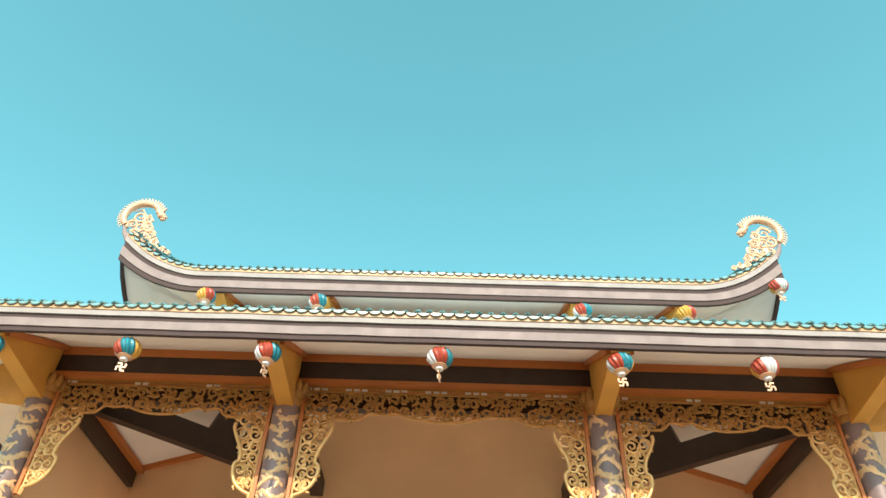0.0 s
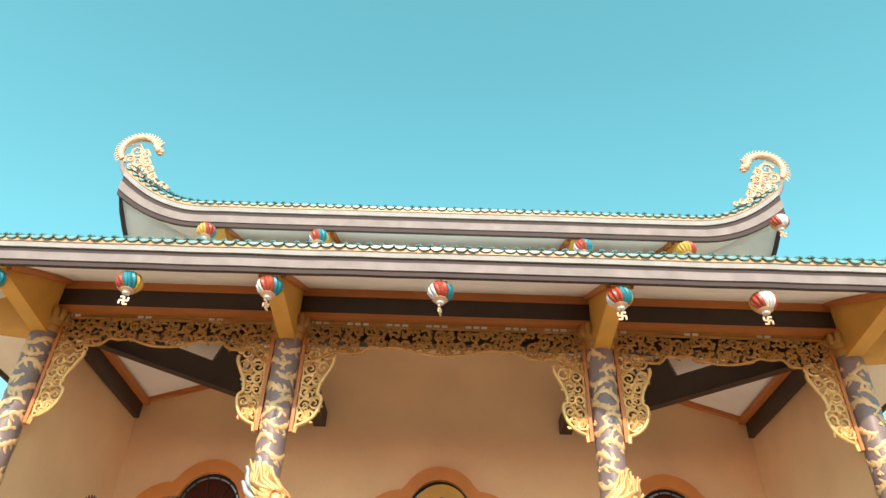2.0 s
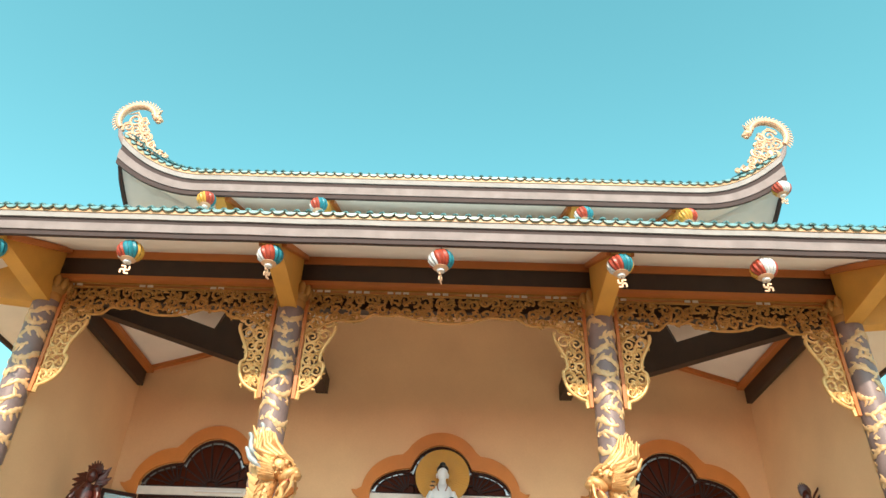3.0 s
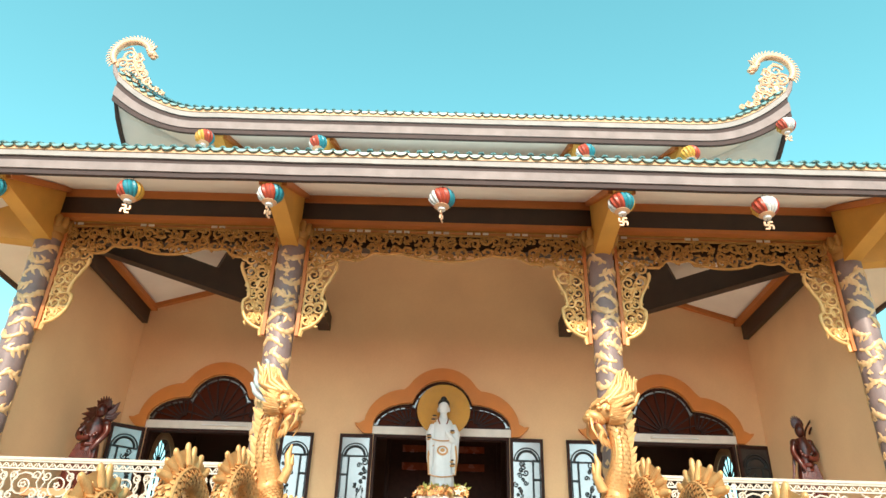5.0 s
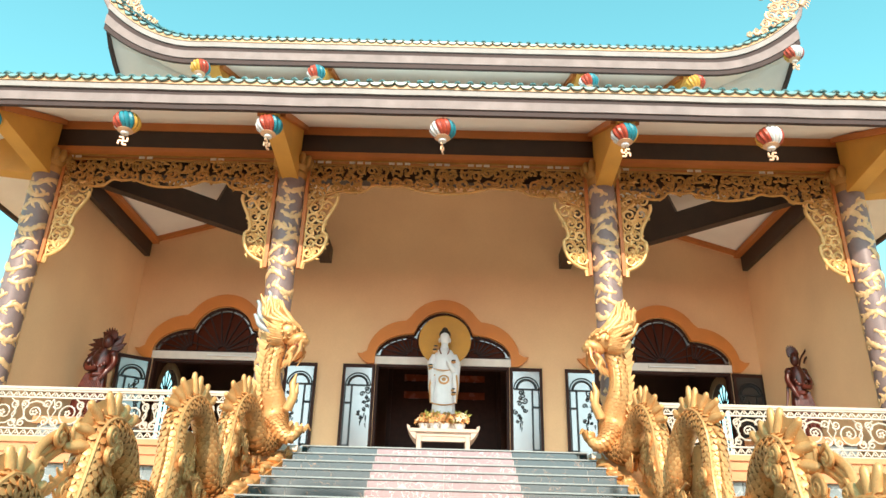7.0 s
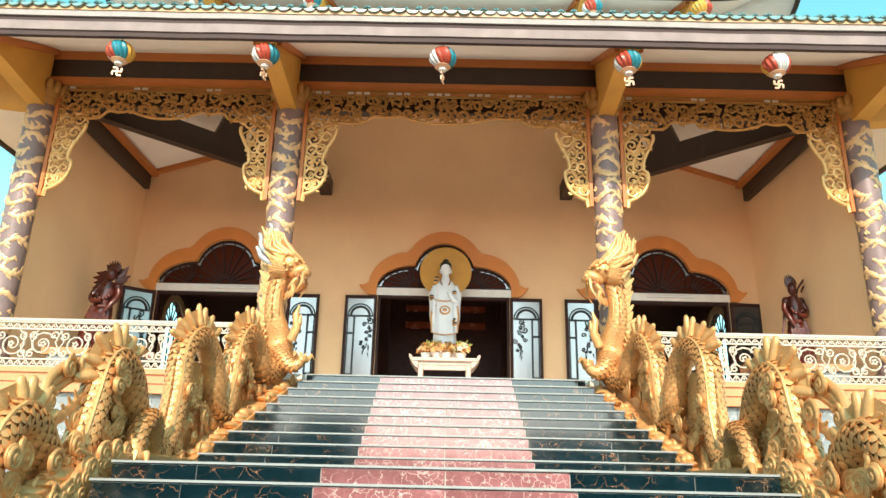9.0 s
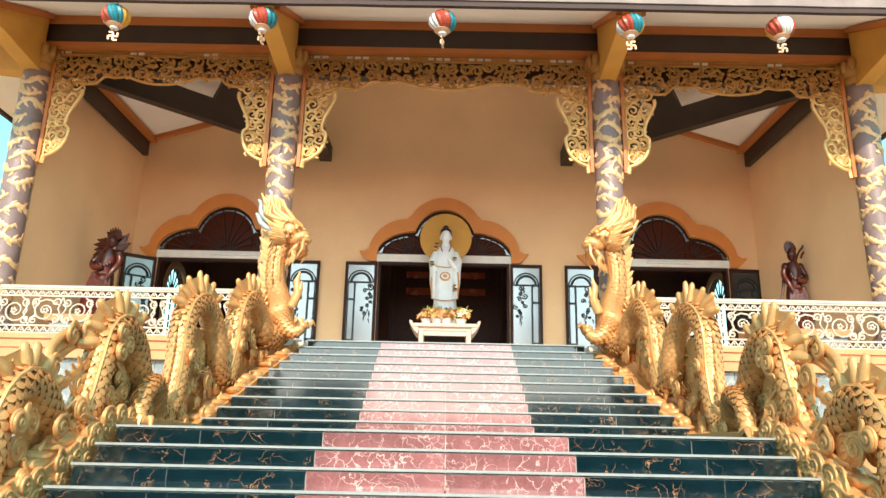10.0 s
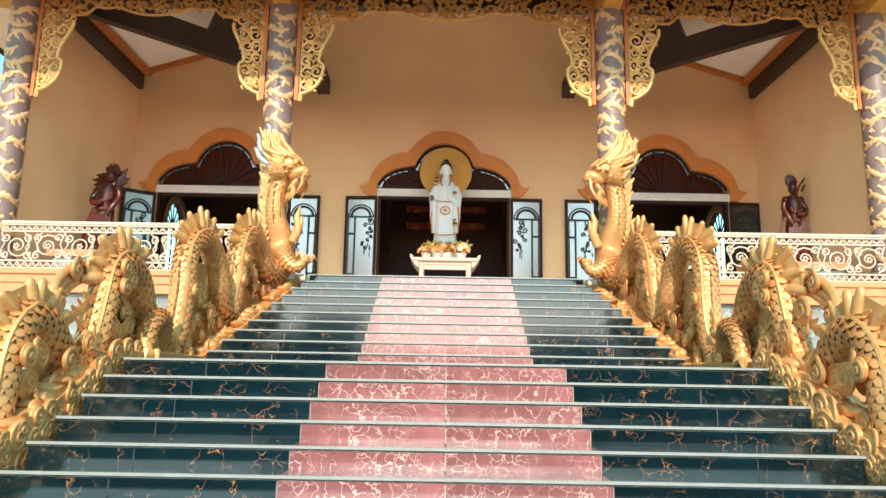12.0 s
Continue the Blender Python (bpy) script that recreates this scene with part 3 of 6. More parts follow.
                    v.append((s * (half - 0.08 - t * ins), 0.08 + yy if zin is not None else yy, dz + k + hgt))
            g.add(v, [(j * 25 + i, j * 25 + i + 1, (j + 1) * 25 + i + 1, (j + 1) * 25 + i) for j in range(rows) for i in range(24)])
            part(nm + "_side", g, m, roof, "white plaster soffit" if zin is not None else "roof deck, made pale to bounce light under the eaves", smooth=40)
    return roof, z_at


def tile_meshes(pitch):
    lip = Mesh()
    r = pitch * 0.47
    arc = [(r * math.cos(math.pi + math.pi * i / 8), 0.68 * r * math.sin(math.pi + math.pi * i / 8)) for i in range(9)]
    # front lip is paler, with the sky's reflection put into its colour
    lip.prism(arc, "y", -0.05, -0.02, 1)
    lip.tube([(u, -0.056, v) for u, v in arc], 0.007, 5, slot=2)
    arc2 = [(r * math.cos(math.pi + math.pi * i / 8), 0.45 * r * math.sin(math.pi + math.pi * i / 8)) for i in range(9)]
    lip.add([(u, -0.05, v) for u, v in arc2] + [(u, 1.2, v + 0.55) for u, v in arc2], [(i, i + 1, 10 + i, 9 + i) for i in range(8)])
    cov = Mesh()
    q = pitch * 0.27
    ring = [(q * math.cos(math.pi * i / 6), q * math.sin(math.pi * i / 6) * 0.9) for i in range(7)]
    cov.add([(u, -0.06, v) for u, v in ring] + [(u, 1.2, v + 0.55) for u, v in ring] + [(0, -0.08, q * 0.4)],
            [(i, i + 1, 8 + i, 7 + i) for i in range(6)] + [(i + 1, i, 14) for i in range(6)] + [(0, 6, 14)])
    return lip.data("pan_tile", [TEAL, TILELIP, TILEEDGE], 35), cov.data("cover_tile", [TEAL], 35)


LOW_HALF = 10.95
lower_roof, low_z = eave("lower_roof", LOW_HALF, EAVE_Y, 12, EAVE_Z, 2.3, 0.95, 0.47, 2.25, 3.6, 9.6, "lower skirt roof with swept corners and teal glazed tiles over taupe fascia")
UP_Y, UP_Z, UP_HALF = 2.0, 9.87, 9.24
upper_roof, up_z = eave("upper_roof", UP_HALF, UP_Y, 12, UP_Z, 2.5, 1.05, 0.42, 1.9, 6.5, 13.2, "upper roof with upswept corners, teal tiles and taupe fascia", 1.28)
g = Mesh()
g.box(-UP_HALF + 4.5, UP_HALF - 4.5, 4.2, 5.8, 3.1, 3.4)
part("ridge", g, PALE_DECK, upper_roof, "pale tiled ridge")
g = Mesh()
g.box(BX - 6.9, BX + 6.9, 3.86, 4.1, 9.3, 10.75)
g.box(BX - 6.9, BX - 6.7, 4.1, 12, 9.3, 10.75)
g.box(BX + 6.7, BX + 6.9, 4.1, 12, 9.3, 10.75)
single("wall_upper", g, CREAM, "cream wall of the upper storey between the roofs", "wall", kind="structure")

for roof, half, zf, pitch, tall in ((lower_roof, LOW_HALF, low_z, 0.2365, 1.0), (upper_roof, UP_HALF, up_z, 0.235, 1.28)):
    lip, cov = tile_meshes(pitch)
    n = int(2 * half / pitch)
    for i in range(n):
        x = -half + pitch * (i + 0.5)
        k = zf(x)
        sl = math.degrees(math.atan((zf(x + 0.1) - zf(x - 0.1)) / 0.2))
        zz = k + 0.60 * tall * (1 + 0.3 * k)
        j1, j2, j3 = random.uniform(-1, 1), random.uniform(-1, 1), random.uniform(-1, 1)
        part("pan_tile", lip, None, roof, at=pose(x, 0.012 * j2, zz + 0.035 + 0.007 * j1, 2 * j3, -sl + 2.5 * j2, 0))
        part("cover_tile", cov, None, roof, at=pose(x + pitch / 2 + 0.006 * j3, 0.015 * j1, zz + 0.035 + 0.006 * j2, 0, -sl, 1.5 * j1))

# brackets that carry the eaves, deep at the column
def bracket(x, y_in, y_out, zb_in, zb_out, zt_in, zt_out, wd, label, grp):
    g = Mesh()
    g.prism([(y_out, zb_out), (y_in, zb_in), (y_in, zt_in), (y_out, zt_out)], "x", x - wd / 2, x + wd / 2)
    b = single("eave_bracket", g, OCHRE, label, "bracket", grp)
    g = Mesh()
    for s in (-1, 1):
        g.bar((x + s * (wd / 2 + 0.05), y_out + 0.1, zt_out - 0.03), (x + s * (wd / 2 + 0.05), y_in, zt_in - 0.03), 0.10, 0.12, up=(0, 0, 1))
    part("cornice", g, ORANGE, b, "orange painted edging")
    return b


for x in COLS:
    bracket(x, 0.24, EAVE_Y + 0.12, 5.53, 5.74, 6.85, 5.86, 0.34, "ochre painted eave bracket over a column", "lower eave brackets")
for x in (-6.2, -3.35, 3.45, 6.25):
    bracket(BX + x, 3.86, UP_Y + 0.12, 9.75, UP_Z - 0.02, UP_Z + 0.85, UP_Z + 0.09, 0.3, "ochre bracket under the upper eave", "upper eave brackets")
for s in (-1, 1):
    xo, xi = BX + s * (LOW_HALF - 0.12), BX + s * (8.64 + 0.2)
    g = Mesh()
    g.prism([(xo, 5.74), (xi, 5.53), (xi, 6.85), (xo, 5.86)], "y", COL_Y - 0.17, COL_Y + 0.17)
    single("eave_bracket", g, OCHRE, "ochre painted eave bracket on the porch side", "bracket", "lower eave brackets")
    g = Mesh()
    g.box(*sorted((BX + s * 8.4, BX + s * 8.75)), COL_Y + 0.3, 12, 6.3, 6.95)
    single("lintel_beam", g, DARKWOOD, "dark brown lintel beam along the porch side", "beam", "lintel beams")

# ---- columns ----
def column(x, seed):
    rnd = random.Random(seed)
    c = thing("column", (x, COL_Y, 0), "round taupe column wrapped in gilded dragon and cloud relief", "column", "porch columns")
    g = Mesh()
    g.lathe([(COL_R, 0.4), (COL_R, 5.62), (COL_R * 0.99, 5.68)], 36)
    shaft = part("shaft", g, COLUMN, c, smooth=40)
    g = Mesh()
    g.lathe([(0.42, 0.0), (0.42, 0.1), (0.36, 0.16), (0.40, 0.24), (0.33, 0.34), (COL_R, 0.42)], 32)
    part("base", g, COLUMN, c, smooth=30)
    g = Mesh()
    g.lathe([(COL_R, 5.60), (COL_R + 0.05, 5.68), (COL_R + 0.03, 5.76), (COL_R + 0.09, 5.84), (COL_R + 0.10, 5.98), (COL_R + 0.03, 6.14)], 32)
    for k in range(14):
        a = k * math.tau / 14
        g.ball((0.37 * math.cos(a), 0.37 * math.sin(a), 6.0), 0.085, 0.085, 0.15, 8)
    part("capital", g, GOLDL, c, "ochre gilt capital of lotus petals", smooth=50)
    # gilded cloud bands and dragon coils round the shaft
    g = Mesh()
    R = COL_R + 0.012

    def on(a, z):
        return (R * math.cos(a), R * math.sin(a), z)
    z, k = 0.55, 0
    while z < 5.5:
        a0 = -math.pi / 2 + (0.9 if k % 2 else -0.9) + rnd.uniform(-0.5, 0.5)
        run = rnd.uniform(2.2, 4.2)
        sg = 1 if k % 2 else -1
        ph = rnd.random() * 6
        n = 26
        band = [on(a0 - sg * run / 2 + sg * run * q / n, z + 0.075 * math.sin(ph + 2.6 * run * q / n) + 0.04 * q / n) for q in range(n + 1)]
        g.tube(band, [0.048 * (0.45 + 0.75 * math.sin(math.pi * (q + 1) / (n + 2))) + 0.012 * math.sin(q * 1.9) for q in range(n + 1)], 7)
        e = a0 + sg * run / 2
        curl_ = [on(e + sg * 0.05 + 0.28 * (1 - t_ / 12) * math.cos(2.2 + sg * 4.6 * t_ / 12), z + 0.02 + 0.10 * (1 - t_ / 14) * math.sin(2.2 + sg * 4.6 * t_ / 12)) for t_ in range(11)]
        g.tube(curl_, [0.042 - 0.0018 * t_ for t_ in range(11)], 6)
        for q in range(3, n, 4):
            a_, zz = a0 - sg * run / 2 + sg * run * q / n, band[q][2]
            up = rnd.choice((-1, 1)) * rnd.uniform(0.09, 0.17)
            g.tube([on(a_, zz), on(a_ + sg * 0.10, zz + up * 0.6), on(a_ + sg * rnd.uniform(0.2, 0.42), zz + up)], [0.042, 0.034, 0.010], 6)
        for q in range(3):
            a_ = rnd.random() * math.tau
            zz = z + rnd.uniform(-0.1, 0.12)
            g.tube([on(a_, zz), on(a_ + 0.12, zz + 0.05), on(a_ + 0.3, zz - 0.01)], [0.05, 0.045, 0.012], 6)
        z += rnd.uniform(0.23, 0.31)
        k += 1
    g.v = [(x_ * k_, y_ * k_, z_) for x_, y_, z_ in g.v for r_ in (math.hypot(x_, y_),) for k_ in (((COL_R + (r_ - COL_R) * 0.36) / r_ if r_ > COL_R else 1.0),)]
    part("dragon_relief", g, GOLDC, shaft, "gilded dragon and cloud relief", smooth=60)
    return c


for i, x in enumerate(COLS):
    column(x, i * 1.7 + 0.4)

# ---- carved and gilded lattice between the columns ----
def scrollwork(g, x0, x1, z_top, low, y, seed, size=0.25, rod=0.027):
    """Fills the band under z_top down to low(x) with interlocking scrolls, leaves and flat tendrils."""
    rnd = random.Random(seed)
    nx = max(2, int(round((x1 - x0) / size)))
    for i in range(nx):
        cx = x0 + (x1 - x0) * (i + 0.5) / nx
        zl = low(cx)
        nz = max(1, int(round((z_top - zl) / size)))
        for j in range(nz):
            cz = z_top - (z_top - zl) * (j + 0.5) / nz
            r = 0.5 * min((x1 - x0) / nx, (z_top - zl) / nz) * rnd.uniform(0.8, 1.15)
            hand = 1 if (i + j) % 2 else -1
            st = rnd.random() * math.tau
            cx_, cz_ = cx + rnd.uniform(-0.05, 0.05), cz + rnd.uniform(-0.05, 0.05)
            sp = spiral(cx_, cz_, r, rnd.uniform(0.8, 1.4), st, hand, 0.2)
            m = len(sp)
            g.tube([(u, y + rnd.uniform(-0.01, 0.01), v) for u, v in sp], [rod * (1.3 - 0.5 * q / m) for q in range(m)], 6)
            for q in range(9):
                a = rnd.random() * math.tau
                b = a + rnd.uniform(-1.3, 1.3)
                k0, k1 = rnd.uniform(0.3, 0.9), rnd.uniform(1.0, 1.55)
                dy = rnd.uniform(-0.02, 0.03)
                p0 = (cx_ + k0 * r * math.cos(a), y + dy, cz_ + k0 * r * math.sin(a))
                p1 = (cx_ + 0.5 * (k0 + k1) * r * math.cos((a + b) / 2), y + dy - 0.012, min(z_top, cz_ + 0.5 * (k0 + k1) * r * math.sin((a + b) / 2)))
                p2 = (cx_ + k1 * r * math.cos(b), y + dy, min(z_top, max(zl, cz_ + k1 * r * math.sin(b))))
                g.tube([p0, p1, p2], [rod * 0.7, rod * rnd.uniform(1.0, 1.5), rod * 0.35], 5)


def frieze(xa, xb, seed):
    mid, hw = (xa + xb) / 2, (xb - xa) / 2
    wide = hw > 2.9

    def low(x):
        u = abs(x - mid) / hw
        if u < 0.32:
            return 5.37 + 0.18 * (u / 0.32) ** 2.2
        if u < 0.52:
            return 5.55 - 0.04 * math.sin((u - 0.32) / 0.2 * math.pi)
        if u < 0.58:
            return 5.55 - 0.17 * (u - 0.52) / 0.06
        return 5.38 - 0.03 * math.sin((u - 0.58) / 0.16 * math.pi) if u < 0.74 else 5.38 - 0.42 * ((u - 0.74) / 0.26) ** 1.4
    fr = thing("carved_frieze", (mid, COL_Y, 6.14), "gilded openwork frieze of scrolls hung below the beam", "frieze", "carved friezes")
    off = Vector((mid, COL_Y, 6.14))
    g = Mesh()
    scrollwork(g, -hw + 0.03, hw - 0.03, -0.14, lambda x: low(x + mid) - 6.14, 0, seed)
    part("scrollwork", g, GOLDL, fr, smooth=60)
    g = Mesh()
    edge = [(-hw + 2 * hw * i / 60, low(mid - hw + 2 * hw * i / 60) - 6.14) for i in range(61)]
    g.tube([(u, -0.01, v) for u, v in edge], 0.03, 6)
    g.box(-hw, hw, -0.03, 0.03, -0.13, -0.10)
    g.box(-hw, hw, -0.03, 0.03, -0.03, 0.0)
    border = part("border", g, GOLDL, fr, smooth=50)
    g = Mesh()
    n = int(2 * hw / 0.17)
    g.box(-0.06, 0.06, -0.012, 0.012, -0.101, -0.029)
    block = g.data("fret_block", WHITE)
    for i in range(n):
        if i % (5 if abs(mid - BX) < 1 else 9) < (3 if abs(mid - BX) < 1 else 2):
            part("fret_block", block, None, border, "pale fretwork block", at=pose(-hw + 2 * hw * (i + 0.5) / n, 0, 0))


def pendant(x, s, seed):
    """The carved leg beside a column; s: the side to which it spreads."""
    pn = thing("carved_bracket", (x, COL_Y, 3.7), "gilded openwork bracket hanging beside a column", "bracket", "carved brackets")
    g = Mesh()
    g.box(*sorted((0, s * 0.07)), -0.05, 0.05, 0.03, 2.44)
    g.box(*sorted((s * 0.0, s * 0.07)), -0.055, 0.055, -0.13, 0.03)
    part("post", g, ORANGE, pn, "orange painted strip")
    out = [(0.10, 0.0), (0.28, 0.08), (0.44, 0.22), (0.53, 0.42), (0.55, 0.62), (0.47, 0.70), (0.46, 0.80), (0.50, 0.98), (0.60, 1.18), (0.70, 1.40), (0.70, 1.52)]
    g = Mesh()
    pts = [(s * u, -0.01, v) for u, v in out]
    g.tube(smooth_line(pts, 4), 0.04, 8)
    g.tube([(s * 0.12, 0, 0.02), (s * 0.10, 0, -0.14)], [0.05, 0.045], 6)
    g.tube([(s * 0.10, 0, 0.03), (s * 0.10, 0, 1.6)], 0.022, 5)
    part("border", g, GOLDB, pn, smooth=50)
    g = Mesh()
    rnd = random.Random(seed)

    def wid(v):
        for (u0, v0), (u1, v1) in zip(out, out[1:]):
            if v0 <= v <= v1:
                return u0 + (u1 - u0) * (v - v0) / (v1 - v0)
        return 0.70
    v, k = 0.22, 0
    while v < 1.62:
        wd = wid(min(v, 1.44))
        r = min(0.15, max(0.06, wd * 0.27))
        cells = 2 if wd > 0.42 else 1
        for q in range(cells):
            cx = 0.12 + (wd - 0.14) * (q + 0.5) / cells
            sp = spiral(s * cx, v + 0.04 * (q % 2), r, 1.4, rnd.random() * 6.28, 1 if (k + q) % 2 else -1, 0.15)
            g = Mesh()
            g.tube([(a, rnd.uniform(-0.01, 0.01), b) for a, b in sp], [0.026 * (1.2 - 0.5 * i / len(sp)) for i in range(len(sp))], 5)
            g.tube([(s * (cx - r), 0, v - r * 0.4), (s * cx, -0.01, v + r * 1.25), (s * (cx + r * 1.1), 0, v + r * 0.6)], [0.016, 0.026, 0.012], 5)
            for w_ in range(3):
                a = rnd.random() * math.tau
                b = a + rnd.uniform(-1.2, 1.2)
                g.tube([(s * cx + r * 0.8 * math.cos(a), 0.01, v + r * 0.8 * math.sin(a)), (s * cx + r * 1.2 * math.cos((a + b) / 2), 0, v + r * 1.2 * math.sin((a + b) / 2)), (s * cx + r * 1.35 * math.cos(b), 0.01, v + r * 1.35 * math.sin(b))], [0.02, 0.03, 0.01], 5)
            part("scroll", g, GOLDB, pn, smooth=60)
        v += 2.0 * r
        k += 1
    g = Mesh()
    g.tube([(s * 0.16, 0, 0.12), (s * 0.24, -0.01, 0.24), (s * 0.17, 0, 0.36), (s * 0.27, 0, 0.5)], [0.02, 0.03, 0.026, 0.012], 5)
    part("tail_scroll", g, GOLDB, pn, smooth=60)
    g = Mesh()
    g.tube([(s * 0.25, 0, 0.12), (s * 0.34, -0.01, 0.26), (s * 0.28, 0, 0.4), (s * 0.36, 0, 0.52)], [0.02, 0.026, 0.022, 0.012], 5)
    part("tail_scroll", g, GOLDB, pn, smooth=60)


for i, (a, b) in enumerate(zip(COLS, COLS[1:])):
    e = COL_R + 0.03
    frieze(a + e, b - e, 10 + i)
    pendant(a + e, 1, 20 + i)
    pendant(b - e, -1, 30 + i)

# ---- doorways ----
def doorway(cx, seed, angled):
    d = thing("doorway", (cx, WALL_Y, 0), "arched doorway with orange scalloped surround and open glazed doors", "doorway", "arched doorways")
    # orange surround
    g = Mesh()
    N = 48
    us_ = [-math.cos(math.pi * i / N) for i in range(N + 1)]
    inn = [(1.79 * u, BASE + arch_in(1.79 * u)) for u in us_]
    out = [(2.02 * u, BASE + arch_out(2.02 * u)) for u in us_]
    inn[0], inn[-1] = (-1.79, BASE - 0.18), (1.79, BASE - 0.18)
    out[0], out[-1] = (-2.02, BASE - 0.18), (2.02, BASE - 0.18)
    v = []
    for (a, b), (c, e) in zip(inn, out):
        v += [(a, -0.09, b), (c, -0.09, e), (c, 0.02, e), (a, 0.02, b)]
    g.add(v, [(4 * i + j, 4 * i + 4 + j, 4 * i + 4 + (j + 1) % 4, 4 * i + (j + 1) % 4) for i in range(N) for j in range(4)] + [(0, 1, 2, 3), (4 * N + 3, 4 * N + 2, 4 * N + 1, 4 * N)])
    for s in (-1, 1):
        g.prism([(s * 1.80, BASE - 0.2), (s * 2.0, BASE - 0.2), (s * 2.1, BASE - 0.12), (s * 2.22, BASE + 0.0), (s * 2.26, BASE + 0.07), (s * 2.14, BASE + 0.06), (s * 2.0, BASE + 0.14), (s * 1.9, BASE + 0.1)], "y", -0.095, 0.0)
    part("surround", g, mat("orange_surround", (0.70, 0.24, 0.045), 0.5, 0, 2, 0.08, 0.1), d, "orange plaster surround")
    g = Mesh()
    g.box(-1.79, 1.79, -0.05, 0.22, BASE - 0.2, BASE)
    part("transom", g, WHITE, d, "white painted transom")
    # fanlight: three fans of bars, each with a ring of pale panes along the rim
    rim = [(1.76 * u, BASE + max(0.02, arch_in(1.76 * u) - 0.035)) for u in us_]
    fan = Mesh()
    fan.tube([(a, 0.06, b) for a, b in rim], 0.04, 6)
    fan.box(-1.76, 1.76, 0.03, 0.09, BASE, BASE + 0.05)
    pale = []

    def reach_at(hx_, a, lo, hi):
        """How far a ray from the hub runs before it meets the rim."""
        r_ = 0.1
        while r_ < 1.6:
            x_, z_ = hx_ + r_ * math.cos(a), r_ * math.sin(a)
            if x_ < lo or x_ > hi or z_ > arch_in(x_) - 0.05:
                break
            r_ += 0.01
        return r_
    fans = [(0.0, 0.0, math.pi, 11, -0.80, 0.80)] + [(s * 0.84, 0.0 if s > 0 else math.pi / 2, math.pi / 2 if s > 0 else math.pi, 6, -1.77 if s < 0 else 0.80, 1.77 if s > 0 else -0.80) for s in (-1, 1)]
    for hx_, a0, a1, cnt, lo, hi in fans:
        steps_ = 4
        ring = []
        for q in range(cnt * steps_ + 1):
            a = a0 + (a1 - a0) * q / (cnt * steps_)
            r_ = reach_at(hx_, a, lo, hi)
            p_out = (hx_ + r_ * math.cos(a), BASE + 0.04 + r_ * math.sin(a))
            k_ = max(0.1, r_ - 0.13)
            p_in = (hx_ + k_ * math.cos(a), BASE + 0.04 + k_ * math.sin(a))
            ring.append((p_in, p_out))
            if q % steps_ == 0:
                fan.bar((hx_ + 0.12 * math.cos(a), 0.06, BASE + 0.05 + 0.12 * math.sin(a)), (p_out[0], 0.06, p_out[1]), 0.04, 0.03, up=(0, 1, 0))
        fan.tube([(p[0], 0.06, p[1]) for p, o in ring], 0.016, 5)
        fan.tube([(hx_ + 0.14 * math.cos(a0 + (a1 - a0) * q / 8), 0.06, BASE + 0.05 + 0.14 * math.sin(a0 + (a1 - a0) * q / 8)) for q in range(9)], 0.018, 5)
        for q in range(cnt):
            if (hx_ == 0.0 and q in (0, 1, cnt - 2, cnt - 1)) or (hx_ > 0 and q == cnt - 1) or (hx_ < 0 and q == 0):
                continue
            pale.append(ring[q * steps_:q * steps_ + steps_ + 1])
    f = part("fanlight", fan, DOORWOOD, d, "dark wooden fanlight bars", smooth=40)
    g = Mesh()
    g.add([(a, 0.10, b) for a, b in rim] + [(a, 0.11, b) for a, b in rim] + [(a, 0.10, BASE + 0.01) for a, b in rim] + [(a, 0.11, BASE + 0.01) for a, b in rim],
          [(i, i + 1, 2 * (N + 1) + i + 1, 2 * (N + 1) + i) for i in range(N)] + [(N + 1 + i, 3 * (N + 1) + i, 3 * (N + 1) + i + 1, N + 2 + i) for i in range(N)])
    part("pane", g, PANE, f, "dark red window glass")
    for run in pale:
        g = Mesh()
        k_ = len(run)
        g.add([(p[0], y_, p[1]) for y_ in (0.088, 0.096) for p, o in run] + [(o[0], y_, o[1]) for y_ in (0.088, 0.096) for p, o in run],
              [(i, i + 1, 2 * k_ + i + 1, 2 * k_ + i) for i in range(k_ - 1)] + [(k_ + i, k_ + i + 1, 3 * k_ + i + 1, 3 * k_ + i) for i in range(k_ - 1)])
        part("rim_pane", g, GLASS, f, "pale frosted pane")
    # frame
    g = Mesh()
    for s in (-1, 1):
        g.box(*sorted((s * 1.68, s * 1.745)), -0.02, 0.2, 0.0, BASE - 0.2)
    g.box(-1.68, 1.68, -0.02, 0.2, BASE - 0.27, BASE - 0.201)
    part("door_frame", g, DOORWOOD, d, "dark wooden frame")
    for s in (-1, 1):
        ang = angled.get(s, 0)
        leaf = Mesh()
        W_, Ht = 0.84, 2.84
        leaf.box(0, 0.075, -0.025, 0.025, 0.02, Ht)
        leaf.box(W_ - 0.075, W_, -0.025, 0.025, 0.02, Ht)
        leaf.box(0.075, W_ - 0.075, -0.025, 0.025, Ht - 0.09, Ht)
        leaf.box(0.075, W_ - 0.075, -0.025, 0.025, 0.02, 0.3)
        m = pose(s * 1.76, -0.07, 0, 0, 0, (-ang if s > 0 else 180 + ang))
        lf = part("door", leaf, DOORWOOD, d, "dark wooden door leaf", at=m)
        gl = Mesh()
        gl.box(0.076, W_ - 0.076, -0.006, 0.006, 0.301, Ht - 0.091)
        part("glass", gl, GLASSD if ang < 0 else GLASS, lf, "door glass with a dark reflection put into its colour" if ang < 0 else "pale reflecting glass")
        gr = Mesh()
        yy = 0.02 if s < 0 else -0.02
        cxl, rr = W_ / 2, 0.25
